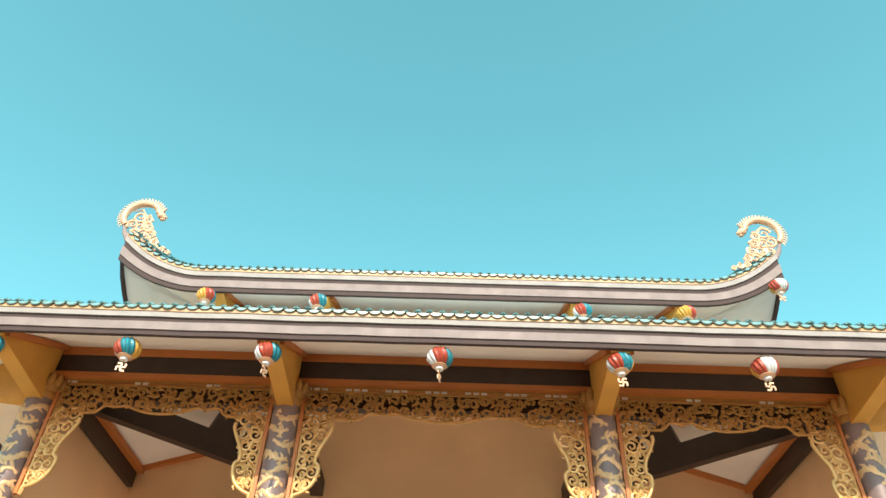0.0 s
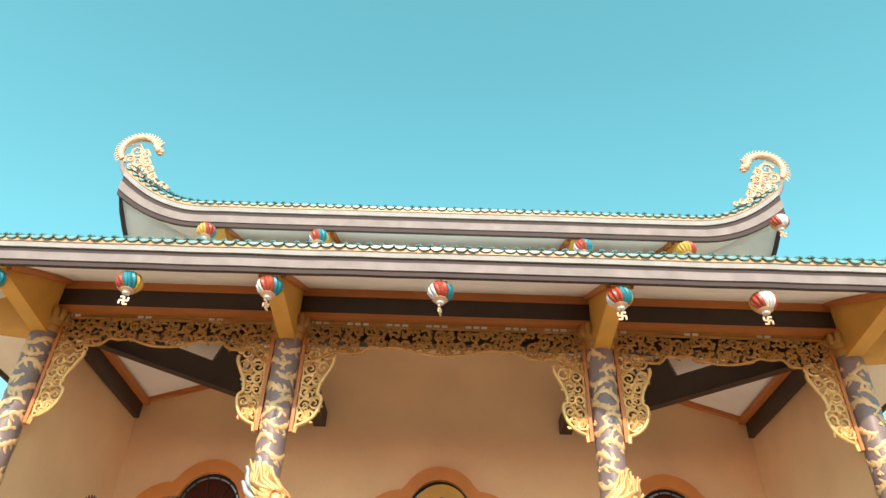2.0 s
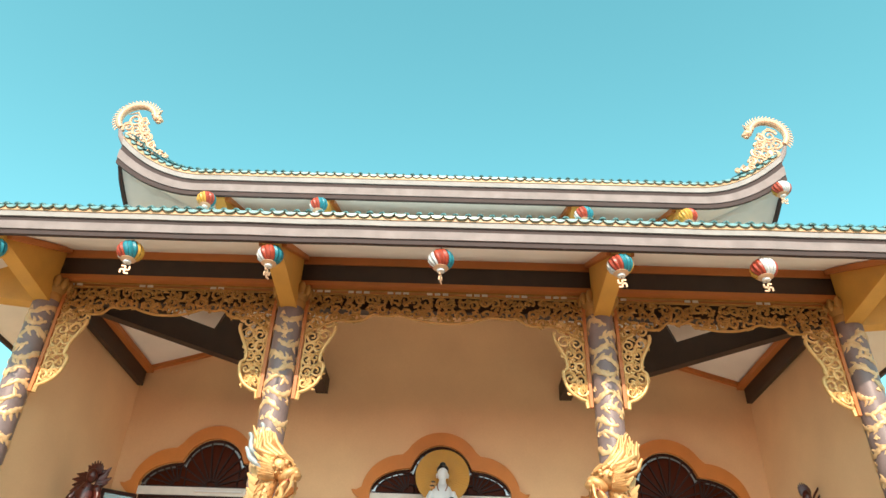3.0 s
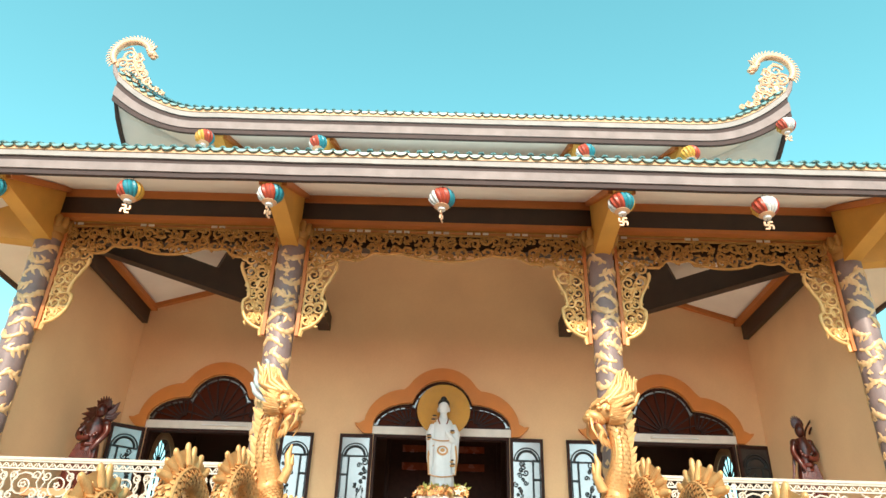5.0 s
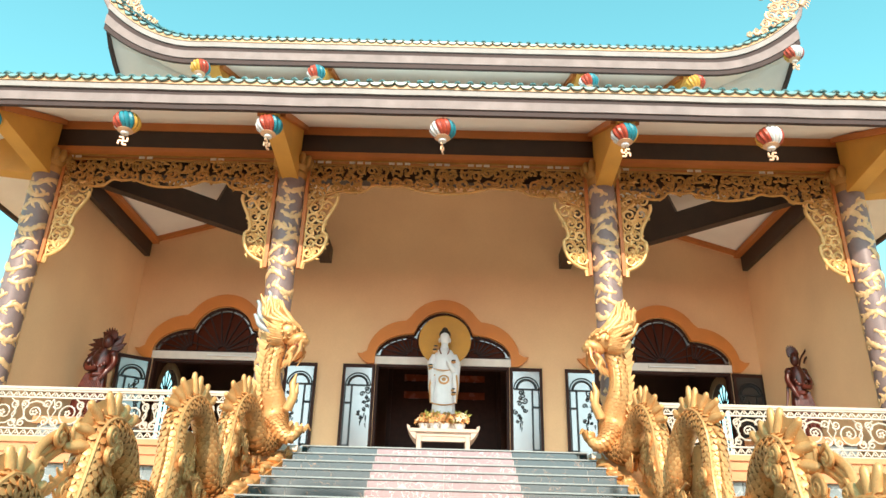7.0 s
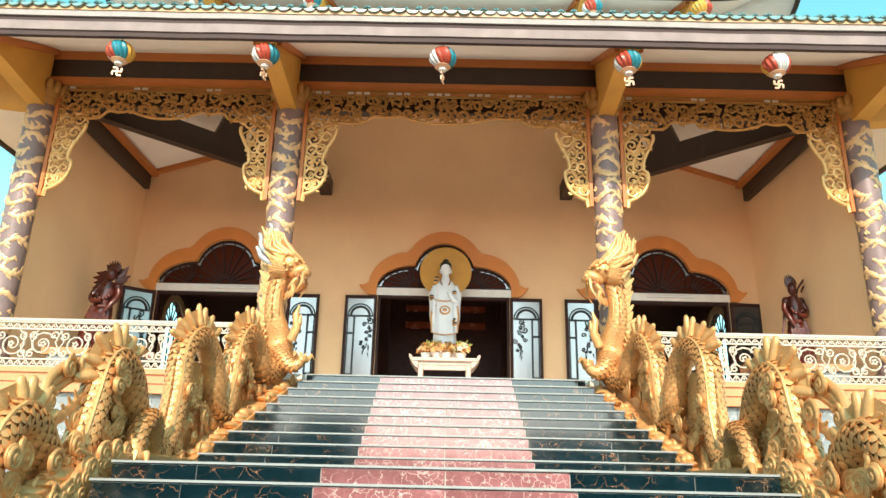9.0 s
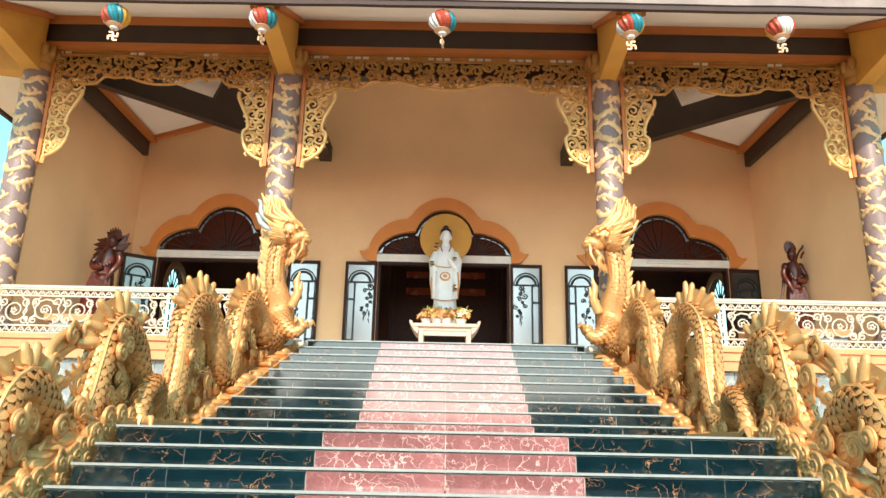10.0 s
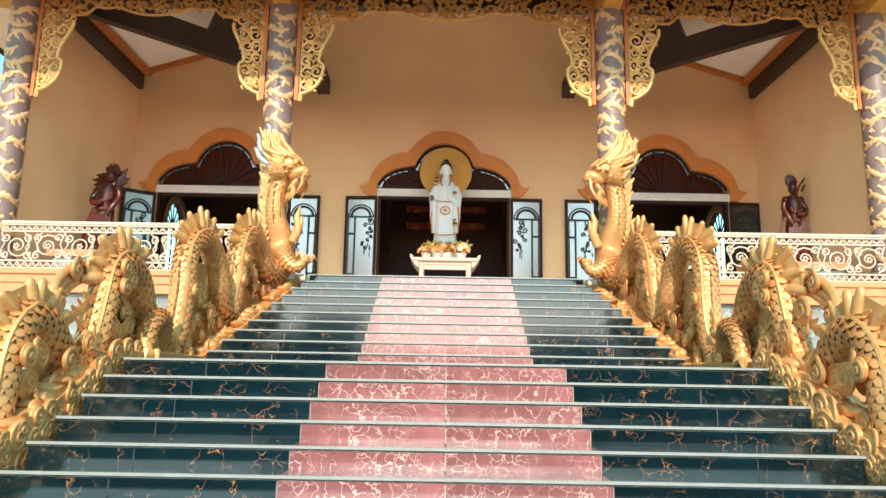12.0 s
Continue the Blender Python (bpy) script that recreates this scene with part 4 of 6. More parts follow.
        for ra, rod_ in ((rr, 0.032), (rr + 0.075, 0.018)):
            gr.tube([(cxl + ra * math.cos(math.pi * t / 12), yy, 2.28 + ra * math.sin(math.pi * t / 12)) for t in range(13)], rod_, 6)
        side = W_ - 0.27
        gr.bar((side, yy, 0.3), (side, yy, 2.3), 0.045, 0.03, up=(0, 1, 0))
        gr.bar((W_ - 0.10, yy, 0.3), (W_ - 0.10, yy, 2.3), 0.03, 0.03, up=(0, 1, 0))
        for z in (0.75, 1.82, 2.28):
            gr.bar((side, yy, z), (W_ - 0.08, yy, z), 0.05, 0.03, up=(0, 1, 0))
        rnd = random.Random(seed * 3 + s)
        for q in range(11):
            sp = spiral(0.26 + rnd.uniform(-0.12, 0.12), 2.22 - 0.075 * q - 0.03 * rnd.random(), rnd.uniform(0.05, 0.10) * (1 - 0.04 * q), 1.3, rnd.random() * 6, 1 if q % 2 else -1)
            gr.tube([(a, yy, b) for a, b in sp], 0.017, 5)
        for q in range(6):
            x_, z_ = 0.22 + rnd.uniform(-0.08, 0.12), 1.5 - 0.05 * q
            gr.tube([(x_, yy, z_ + 0.06), (x_ + rnd.uniform(-0.03, 0.03), yy, z_ - 0.05)], [0.02, 0.006], 5)
        gr.bar((0.10, yy, 2.28), (0.55, yy, 2.28), 0.04, 0.03, up=(0, 1, 0))
        part("grille", gr, IRON, lf, "dark ornamental grille", smooth=50)
    return d


for i, x in enumerate(DOORS):
    doorway(x, i + 2, {-1: 38} if i == 0 else ({1: -4} if i == 2 else {}))

# ---- railings along the terrace edge ----
def railing(x0, x1, label):
    r = thing("railing", ((x0 + x1) / 2, 0.1, 0), label, "railing", "terrace railings")
    hw = (x1 - x0) / 2
    g = Mesh()
    g.box(-hw, hw, -0.05, 0.05, 0.89, 0.94)
    g.box(-hw, hw, -0.035, 0.035, 0.855, 0.89)
    part("top_rail", g, IVORY, r)
    for nm, z in (("middle_rail", 0.73), ("lower_rail", 0.165), ("bottom_rail", 0.03)):
        g = Mesh()
        g.box(-hw, hw, -0.02, 0.02, z, z + 0.03)
        part(nm, g, IVORY, r)
    n = int(2 * hw / 0.14)
    for nm, za, zb in (("upper_zigzag", 0.76, 0.855), ("lower_zigzag", 0.06, 0.165)):
        g = Mesh()
        p = 2 * hw / n
        for i in range(n):
            x = -hw + p * i
            g.bar((x, 0, za), (x + p / 2, 0, zb), 0.022, 0.02, up=(0, 1, 0))
            g.bar((x + p / 2, 0, zb), (x + p, 0, za), 0.022, 0.02, up=(0, 1, 0))
            g.ball((x + p / 2, 0, (za + zb) / 2 - 0.015), 0.02, 0.012, 0.02, 6)
        part(nm, g, IVORY, r)
    m = max(1, int(round(2 * hw / 0.62)))
    for i in range(m):
        cx = -hw + 2 * hw * (i + 0.5) / m
        hd = 1 if i % 2 else -1
        g = Mesh()
        wd = hw / m
        for k, (dx, dz, rr, st) in enumerate(((-0.02, 0.46, 0.235, 0.5), (0.20, 0.30, 0.09, 2.2), (-0.22, 0.62, 0.085, 5.2), (0.21, 0.62, 0.085, 3.6), (-0.21, 0.28, 0.08, 1.0))):
            sp = spiral(cx + hd * dx, dz, rr, 1.7 if k == 0 else 1.3, st, hd if k % 2 == 0 else -hd, 0.15)
            g.tube([(a, 0, b) for a, b in sp], [0.019 - 0.006 * q / len(sp) for q in range(len(sp))], 5)
        g.tube([(cx - hd * wd, 0, 0.2), (cx - hd * wd * 0.6, 0, 0.42), (cx - hd * wd * 0.9, 0, 0.6), (cx - hd * wd * 0.4, 0, 0.72)], 0.015, 5)
        g.tube([(cx + hd * wd, 0, 0.72), (cx + hd * wd * 0.75, 0, 0.5), (cx + hd * wd, 0, 0.35), (cx + hd * wd * 0.5, 0, 0.2)], 0.015, 5)
        for q in range(5):
            a = q * math.tau / 5
            g.ball((cx + 0.04 * math.cos(a), -0.008, 0.46 + 0.04 * math.sin(a)), 0.025, 0.015, 0.025, 6)
        part("scroll_panel", g, IVORY, r, smooth=50)
    return r


railing(COLS[0] + 0.3, COLS[1] - 0.2, "ivory wrought iron railing with scrolls on the terrace edge")
railing(COLS[2] + 0.2, COLS[3] - 0.3, "ivory wrought iron railing with scrolls on the terrace edge")

# ---- lanterns ----
def lantern(x, y, z, r, turn, mats, label, grp, hang, badge=True, face=0.0):
    l = thing("lantern", (x, y, z), label, "lantern", grp)
    l.rotation_euler = (0, 0, turn)
    g = Mesh()
    n, rows = 30, 12
    v, f, sl = [], [], []
    for i in range(rows + 1):
        a = 0.30 + (math.pi - 0.62) * i / rows
        for k in range(n):
            b = k * math.tau / n + 0.8 * (i / rows)
            rr = r * math.sin(a) * (1.0 + (0.045 if k % 2 else -0.05))
            v.append((rr * math.cos(b), rr * math.sin(b), r * 0.86 * math.cos(a)))
    for i in range(rows):
        for k in range(n):
            g.add([v[i * n + k], v[(i + 1) * n + k], v[(i + 1) * n + (k + 1) % n], v[i * n + (k + 1) % n]], [(0, 1, 2, 3)], (k * 5 // n) % len(mats))
    silk = part("silk_cover", g, mats, l, smooth=25)
    g = Mesh()
    for k in range(0, n, 2):
        g.tube([(1.004 * v[i * n + k][0], 1.004 * v[i * n + k][1], v[i * n + k][2]) for i in range(rows + 1)], 0.0035, 4)
    part("ribs", g, IRON, silk, "thin dark ribs")
    g = Mesh()
    g.lathe([(0.56 * r, -0.70 * r), (0.60 * r, -0.76 * r), (0.40 * r, -0.88 * r)], 20)
    part("lower_rim", g, GOLDP, l, "gold rim", smooth=40)
    g = Mesh()
    g.lathe([(0.30 * r, 0.80 * r), (0.34 * r, 0.84 * r), (0.16 * r, 0.92 * r)], 20)
    part("upper_rim", g, GOLDP, l, "gold rim", smooth=40)
    g = Mesh()
    g.lathe([(0.30 * r, -0.86 * r), (0.30 * r, -1.06 * r), (0.22 * r, -1.10 * r)], 16)
    part("lower_cap", g, L_WHITE, l, "white cap", smooth=40)
    g = Mesh()
    g.tube([(0, 0, 0.85 * r), (0, 0, hang)], 0.008, 5)
    part("cord", g, IRON, l)
    g = Mesh()
    g.tube([(0, 0, -1.08 * r), (0, 0, -1.32 * r)], 0.006, 5)
    part("pendant_cord", g, IRON, l)
    if badge:
        g = Mesh()
        q, zc = 0.075, -1.32 * r - 0.085
        for a in range(4):
            ca, sa = round(math.cos(a * math.pi / 2)), round(math.sin(a * math.pi / 2))
            def rot(u, v_):
                return (u * ca - v_ * sa, u * sa + v_ * ca)
            for (u0, v0, u1, v1) in ((0, 0, 0, q), (0, q, -q, q)):
                p0, p1 = rot(u0, v0), rot(u1, v1)
                g.bar((p0[0], 0, zc + p0[1]), (p1[0] , 0, zc + p1[1]), 0.03, 0.026, up=(0, 1, 0))
        part("temple_emblem", g, GOLDP, l, "small gold temple emblem", at=pose(0, 0, 0, 0, 0, math.degrees(face - turn)))
    return l


TRI = [L_WHITE, L_RED, L_TEAL, L_GOLD, L_RED]
for x, turn, br in ((-6.11, 1.5, 0.2), (-3.42, 2.35, 1.2), (-0.15, 2.45, 1.3), (3.26, 1.7, math.pi), (5.98, 3.8, math.pi), (-8.75, 2.4, 0.3), (8.75, 1.6, 0)):
    lantern(x, -1.7, 5.60, 0.245, turn, TRI, "striped silk lantern in red, teal and white under the eave", "lower eave lanterns", 0.38, True, br)
for x, y, z, turn in ((-6.68, 2.4, 10.0, 1.95), (-3.58, 2.4, 9.9, 1.9), (3.60, 2.4, 9.83, 1.9), (6.40, 2.4, 9.86, 1.95), (9.16, 2.4, 10.9, 3.8)):
    lantern(x * 0.971, 1.95, -1.85 + (z + 1.85) * 0.971, 0.245, turn, [L_GOLD, L_GOLD, L_RED, L_TEAL, L_GOLD] if abs(x) > 6 and x < 9 else TRI, "striped silk lantern hanging under the upper eave", "upper eave lanterns", 0.3, x > 9)

for x in (-5.67, 5.95):
    t = thing("tube_lamp", (x, WALL_Y - 0.05, BASE - 0.1), "white fluorescent tube lamp fixed on the door transom, off", "lamp", "transom tube lamps")
    g = Mesh()
    g.box(-0.62, 0.62, -0.05, 0.0, -0.03, 0.03)
    part("housing", g, WHITE, t, "white metal housing")
    g = Mesh()
    g.tube([(-0.58, -0.07, -0.01), (0.58, -0.07, -0.01)], 0.018, 8)
    part("tube", g, PORCELAIN, t, "white glass tube", smooth=60)

# ---- golden dragons on the stair sides ----
SPINE = [(-2.97, -0.62, 1.72), (-3.06, -0.66, 1.38), (-3.07, -0.60, 0.98), (-2.98, -0.42, 0.52), (-2.98, -0.45, 0.10), (-3.10, -0.85, -0.10), (-3.16, -1.04, 0.18), (-3.22, -1.32, 0.40), (-3.27, -1.66, 0.38), (-3.31, -1.88, 0.08),
         (-3.33, -1.94, -0.45), (-3.36, -2.14, -0.90), (-3.40, -2.40, -0.72), (-3.44, -2.52, -0.28), (-3.50, -2.82, 0.03), (-3.54, -3.20, 0.03), (-3.57, -3.48, -0.25), (-3.58, -3.50, -0.85), (-3.58, -3.72, -1.42), (-3.58, -4.25, -1.52),
         (-3.58, -4.68, -1.20), (-3.58, -4.94, -0.84), (-3.58, -5.30, -0.66), (-3.58, -5.62, -0.76), (-3.58, -5.75, -1.10), (-3.58, -5.95, -1.62), (-3.58, -6.34, -1.84), (-3.58, -6.60, -1.66), (-3.58, -6.84, -1.44), (-3.58, -7.12, -1.42), (-3.58, -7.36, -1.68), (-3.58, -7.46, -2.25),
         (-3.58, -7.8, -2.70), (-3.58, -8.2, -2.45), (-3.58, -8.55, -2.35), (-3.58, -8.8, -2.65), (-3.58, -9.1, -3.05), (-3.58, -9.6, -3.2)]


def cloud_scroll(g, s, x, y, z, r, hand, st, rod):
    """A low relief curl of cloud on a lens-shaped pad, with a tail that sweeps off."""
    g.ball((x, y, z), 0.03, r * 0.98, r * 0.98, 10)
    sp = spiral(y, z, r * 0.92, 1.75, st, hand, 0.12)
    k = len(sp)
    g.tube([(x - s * (0.012 + 0.022 * q / k), a, b) for q, (a, b) in enumerate(sp)], [rod * (0.62 - 0.22 * q / k) for q in range(k)], 7, 0.8, (1, 0, 0))
    a0, b0 = sp[0]
    ta = st - hand * math.pi / 2
    ty, tz = math.cos(ta), math.sin(ta)
    tail = [(x - s * 0.01, a0, b0), (x, a0 + ty * r * 0.7, b0 + tz * r * 0.7 + 0.02), (x, a0 + ty * r * 1.5 + tz * 0.05, b0 + tz * r * 1.1 - ty * 0.05), (x, a0 + ty * r * 2.1 + tz * 0.02, b0 + tz * r * 1.3 - ty * 0.02)]
    g.tube(smooth_line(tail, 3), [rod * (0.62 + 0.25 * math.sin(q * 0.35) - 0.055 * q) for q in range(10)], 6, 0.8, (1, 0, 0))


def dragon(s, seed):
    rnd = random.Random(seed)
    g = Mesh()
    line = even_line(smooth_line([(s * -x, y, z) for x, y, z in SPINE], 12), 0.062)
    n = len(line)

    def radius(i):
        t = i / n
        base = 0.172 - 0.02 * t
        chest = 0.085 * math.exp(-((t - 0.095) / 0.035) ** 2) - 0.03 * math.exp(-(t / 0.045) ** 2)
        tail = 1.0 if t < 0.86 else max(0.12, 1 - (t - 0.86) / 0.14)
        return (base + chest) * tail
    rad = [radius(i) for i in range(n)]
    # darker body tube puts shade into the gaps between the gold scales
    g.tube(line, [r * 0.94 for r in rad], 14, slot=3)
    # scales in staggered rows, each a raised shield
    side = Vector((1, 0, 0))
    def scales(line, rad, L=0.098, width=0.098):
        for i in range(1, len(line) - 1):
            d = (line[i + 1] - line[i - 1]).normalized()
            u0 = (side - d * side.dot(d)).normalized()
            u1 = d.cross(u0)
            r = rad[i]
            m = max(7, int(round(math.tau * r / width)))
            for k in range(m):
                a = (k + 0.5 * (i % 2)) * math.tau / m
                nr = u0 * math.cos(a) + u1 * math.sin(a)
                tg = u1 * math.cos(a) - u0 * math.sin(a)
                w = math.pi * r / m * 1.03
                base = line[i] + nr * (r * 0.93)
                up = L * 0.20
                v = [base - tg * w * 0.85, base + tg * w * 0.85,
                     base + tg * w + d * L * 0.45 + nr * up * 0.6, base + tg * w * 0.72 + d * L * 0.8 + nr * up, base + d * L * 1.0 + nr * up * 1.05,
                     base - tg * w * 0.72 + d * L * 0.8 + nr * up, base - tg * w + d * L * 0.45 + nr * up * 0.6,
                     base + d * L * 0.5 + nr * up * 1.25, base + d * L * 0.86 + nr * -0.004]
                g.add(v, [(0, 1, 7), (1, 2, 7), (2, 3, 7), (3, 4, 7), (4, 5, 7), (5, 6, 7), (6, 0, 7), (2, 8, 3), (3, 8, 4), (4, 8, 5), (5, 8, 6)])
    scales(line, rad)
    # beaded ridge along the back, and small fins
    for i in range(4, n - 12, 1):
        d = (line[i + 1] - line[i - 1]).normalized()
        up = d.cross(Vector((1, 0, 0))).normalized()
        if up.z < 0 and abs(up.z) > 0.3:
            up = -up
        out = Vector((0, up.y, up.z))
        if i % 2 == 0:
            p = line[i] + out * rad[i] * 0.95
            ln = 0.06 + 0.02 * rnd.random()
            g.tube([p, p + out * ln * 0.6 + d * 0.03, p + out * ln + d * 0.09], [0.05, 0.04, 0.012], 5, 0.4, (1, 0, 0))
    # pale spine strip on the stair side
    strip = []
    for i in range(6, n - 14, 2):
        d = (line[i + 1] - line[i - 1]).normalized()
        up = d.cross(Vector((1, 0, 0))).normalized()
        if up.z < 0 and abs(up.z) > 0.3:
            up = -up
        strip.append(line[i] + (up * 0.8 - Vector((s * 0.6, 0, 0))).normalized() * (rad[i] + 0.01))
    g.tube(strip, 0.022, 5)
    # crests of tall flame fins on each hump
    for y, z, size in ((-1.50, 0.40, 0.30), (-3.02, 0.04, 0.32), (-5.38, -0.66, 0.28), (-7.06, -1.41, 0.24), (-8.5, -2.3, 0.2)):
        i = min(range(n), key=lambda q: (line[q] - Vector((line[q].x, y, z))).length)
        prev = None
        for q in range(7):
            j = max(1, min(n - 2, i + int((q - 2.6) * 2.3)))
            d = (line[j + 1] - line[j - 1]).normalized()
            up = d.cross(Vector((1, 0, 0))).normalized()
            if up.z < 0:
                up = -up
            lean = d * (0.15 + 0.16 * (q - 2.6)) + Vector((s * (0.20 * (q - 2.6) + 0.05 * (q % 2)), 0, 0))
            ln = size * (1.04 - 0.09 * abs(q - 2.5)) * rnd.uniform(0.9, 1.1)
            p = line[j] + up * rad[j] * 0.8
            b = smooth_line([p, p + up * ln * 0.35 + lean * ln * 0.12, p + up * ln * 0.7 + lean * ln * 0.42, p + up * ln * 0.92 + lean * ln * 0.5, p + up * ln * 1.06 + lean * ln * 0.5], 3)
            m = len(b) - 1
            g.tube(b, [0.071 * (1 - 0.55 * (w / m) ** 1.6) if w < m - 1 else (0.028 if w < m else 0.012) for w in range(m + 1)], 8, 0.8, (1, 0, 0))
            # web that joins the fingers over their lower half
            if prev:
                h_ = int(m * 0.62) + 1
                o = Vector((0, 0.03, 0))
                v = [k - o for k in prev[:h_]] + [k - o for k in b[:h_]] + [k + o for k in prev[:h_]] + [k + o for k in b[:h_]]
                g.add(v, [(w, w + 1, h_ + w + 1, h_ + w) for w in range(h_ - 1)] + [(2 * h_ + w, 3 * h_ + w, 3 * h_ + w + 1, 2 * h_ + w + 1) for w in range(h_ - 1)] + [(h_ - 1, 2 * h_ - 1, 4 * h_ - 1, 3 * h_ - 1)])
            prev = b
    # cloud scrolls filling the arches and resting on the ledge
    def curl(x, y, z, r, hand, st, rod):
        cloud_scroll(g, s, x, y, z, r, hand, st, rod)
    def slope(y):
        """Top of the ledge beside the stairs."""
        if y > -3.3:
            return -0.02 + 0.472 * y
        if y > -5.9:
            return -1.60
        return -1.60 + 0.434 * (y + 5.9)
    for q in range(96):
        y = -0.35 - 8.9 * q / 96 + rnd.uniform(-0.05, 0.05)
        x = s * (min(3.56, 2.95 + 0.19 * -y) + rnd.uniform(-0.12, 0.16))
        z = slope(y) + rnd.uniform(0.02, 0.30) + (0.28 * rnd.random() if rnd.random() < 0.5 else 0)
        curl(x, y, z, rnd.uniform(0.08, 0.15), rnd.choice((-1, 1)), rnd.random() * 6.28, rnd.uniform(0.028, 0.042))
    # thick backing of cloud between the legs of each arch
    for y0, y1, zt in ((-0.9, -1.95, 0.08), (-2.35, -3.45, -0.25), (-4.5, -5.6, -0.95)):
        xm = s * (min(3.6, 2.99 + 0.19 * -(y0 + y1) / 2) + 0.08)
        steps = 9
        poly = [(y0, slope(y0) - 0.1)] + [(y0 + (y1 - y0) * q / steps, zt - 0.55 * abs(q / steps - 0.5) ** 1.5 + 0.04 * math.sin(q * 2.3)) for q in range(steps + 1)] + [(y1, slope(y1) - 0.1)]
        g.prism(poly, "x", xm - 0.05, xm + 0.05)
        for q in range(14):
            y = y0 + (y1 - y0) * rnd.random()
            z = slope(y) + (zt - slope(y)) * rnd.uniform(0.1, 0.85)
            curl(xm - s * 0.06, y, z, rnd.uniform(0.09, 0.15), rnd.choice((-1, 1)), rnd.random() * 6.28, 0.036)
    # curls beside the body
    for y, z in ((-1.95, -0.05), (-2.0, -0.4), (-3.55, -0.75), (-5.72, -0.75), (-5.55, -0.88), (-5.70, -0.95), (-7.35, -1.72), (-6.7, -1.75)):
        curl(s * (min(3.58, 2.98 + 0.19 * -y) - 0.2), y, z, 0.11, rnd.choice((-1, 1)), rnd.random() * 6.28, 0.04)
    # long flowing flame behind the third hump
    X4 = s * 3.72
    for k in range(3):
        o = 0.085 * k
        b = smooth_line([(X4, -5.75, -0.72 - o), (X4, -6.05, -0.78 - o), (X4, -6.42, -1.0 - o), (X4 - s * 0.05, -6.52, -1.3), (X4 - s * 0.05, -6.42, -1.62 + o)], 6)
        g.tube(b, [0.035 + 0.02 * math.sin(math.pi * q / len(b)) for q in range(len(b))], 7, 0.8, (1, 0, 0))
    for y, z, r in ((-6.5, -1.66, 0.12), (-6.2, -0.86, 0.10), (-5.9, -0.78, 0.12), (-6.45, -1.2, 0.09)):
        curl(X4 - s * 0.06, y, z, r, 1, 2.0, 0.04)
    for k in range(7):
        y = -5.85 - 0.1 * k
        b = [(s * 3.62, y, -1.05 - 0.07 * k), (s * 3.62, y - 0.16, -1.15 - 0.06 * k), (s * 3.62, y - 0.25, -1.05 - 0.08 * k)]
        g.tube(b, [0.05, 0.045, 0.012], 6, 0.6, (1, 0, 0))
    # legs with claws
    def leg(pts, r0, r1, fwd):
        b = smooth_line(pts, 6)
        b = even_line(b, 0.05)
        lr = [r0 + (r1 - r0) * q / len(b) for q in range(len(b))]
        g.tube(b, lr, 10)
        scales(b[:-2], lr, 0.08, 0.08)
        e = Vector(pts[-1])
        g.ball(e, r1 * 1.35, r1 * 1.35, r1 * 1.1, 10)
        for q in range(4):
            t = Vector(fwd) + Vector((0.05 * (q - 1.5), 0.08 * (q - 1.5), 0))
            k = e + Vector((0.05 * (q - 1.5), 0.05 * (q - 1.5), 0))
            g.tube([k, k + t * 0.6 + Vector((0, 0, 0.05)), k + t + Vector((0, 0, -0.06))], [r1 * 0.6, r1 * 0.5, r1 * 0.12], 6)
    leg([(s * 3.5, -4.3, -1.55), (s * 3.40, -4.6, -1.22), (s * 3.36, -4.95, -1.28), (s * 3.36, -5.08, -1.5), (s * 3.34, -5.14, -1.64)], 0.125, 0.085, (0, -0.2, -0.03))
    leg([(s * 2.95, -0.55, 0.38), (s * 2.82, -0.66, 0.16), (s * 2.70, -0.64, 0.05), (s * 2.58, -0.60, 0.08), (s * 2.52, -0.58, 0.16)], 0.21, 0.08, (-s * 0.05, -0.02, 0.09))
    g.tube([(s * 2.72, -0.66, 0.50), (s * 2.62, -0.70, 0.72), (s * 2.66, -0.70, 0.95), (s * 2.61, -0.70, 1.12)], [0.09, 0.075, 0.06, 0.012], 8)
    g.tube([(s * 2.70, -0.66, 0.66), (s * 2.58, -0.70, 0.80), (s * 2.57, -0.70, 0.95)], [0.06, 0.05, 0.012], 7)
    # flames behind the neck
    for q in range(13):
        z = 0.25 + 0.125 * q
        x0 = s * (3.20 - 0.02 * math.sin(q))
        b = [(x0, -0.58, z), (x0 + s * 0.10, -0.56, z + 0.05), (x0 + s * (0.17 + 0.04 * (q % 2)), -0.54, z + 0.17)]
        g.tube(b, [0.085, 0.06, 0.015], 6, 0.5, (0, 1, 0))
    for q in range(7):
        x0, z = s * (3.12 + 0.02 * q), 0.3 - 0.06 * q
        b = [(x0, -0.75, z), (x0 + s * 0.14, -0.85, z + 0.12), (x0 + s * 0.15, -0.9, z + 0.3 - 0.05 * (q % 3))]
        g.tube(b, [0.10, 0.08, 0.02], 6, 0.5, (0, 1, 0))
    # head
    hx, hy, hz = 2.86, -0.72, 1.86
    tilt = Matrix.Rotation(s * radians(28), 3, "Y")
    g.ball((s * hx, hy, hz), 0.25, 0.20, 0.20, 14, turn=tilt)
    g.ball((s * (hx - 0.20), hy - 0.02, hz - 0.13), 0.20, 0.15, 0.115, 12, turn=tilt)
    g.ball((s * (hx - 0.34), hy - 0.03, hz - 0.16), 0.085, 0.13, 0.085, 10)
    g.ball((s * (hx - 0.35), hy - 0.12, hz - 0.13), 0.055, 0.05, 0.05, 8)
    g.ball((s * (hx - 0.36), hy + 0.06, hz - 0.13), 0.055, 0.05, 0.05, 8)
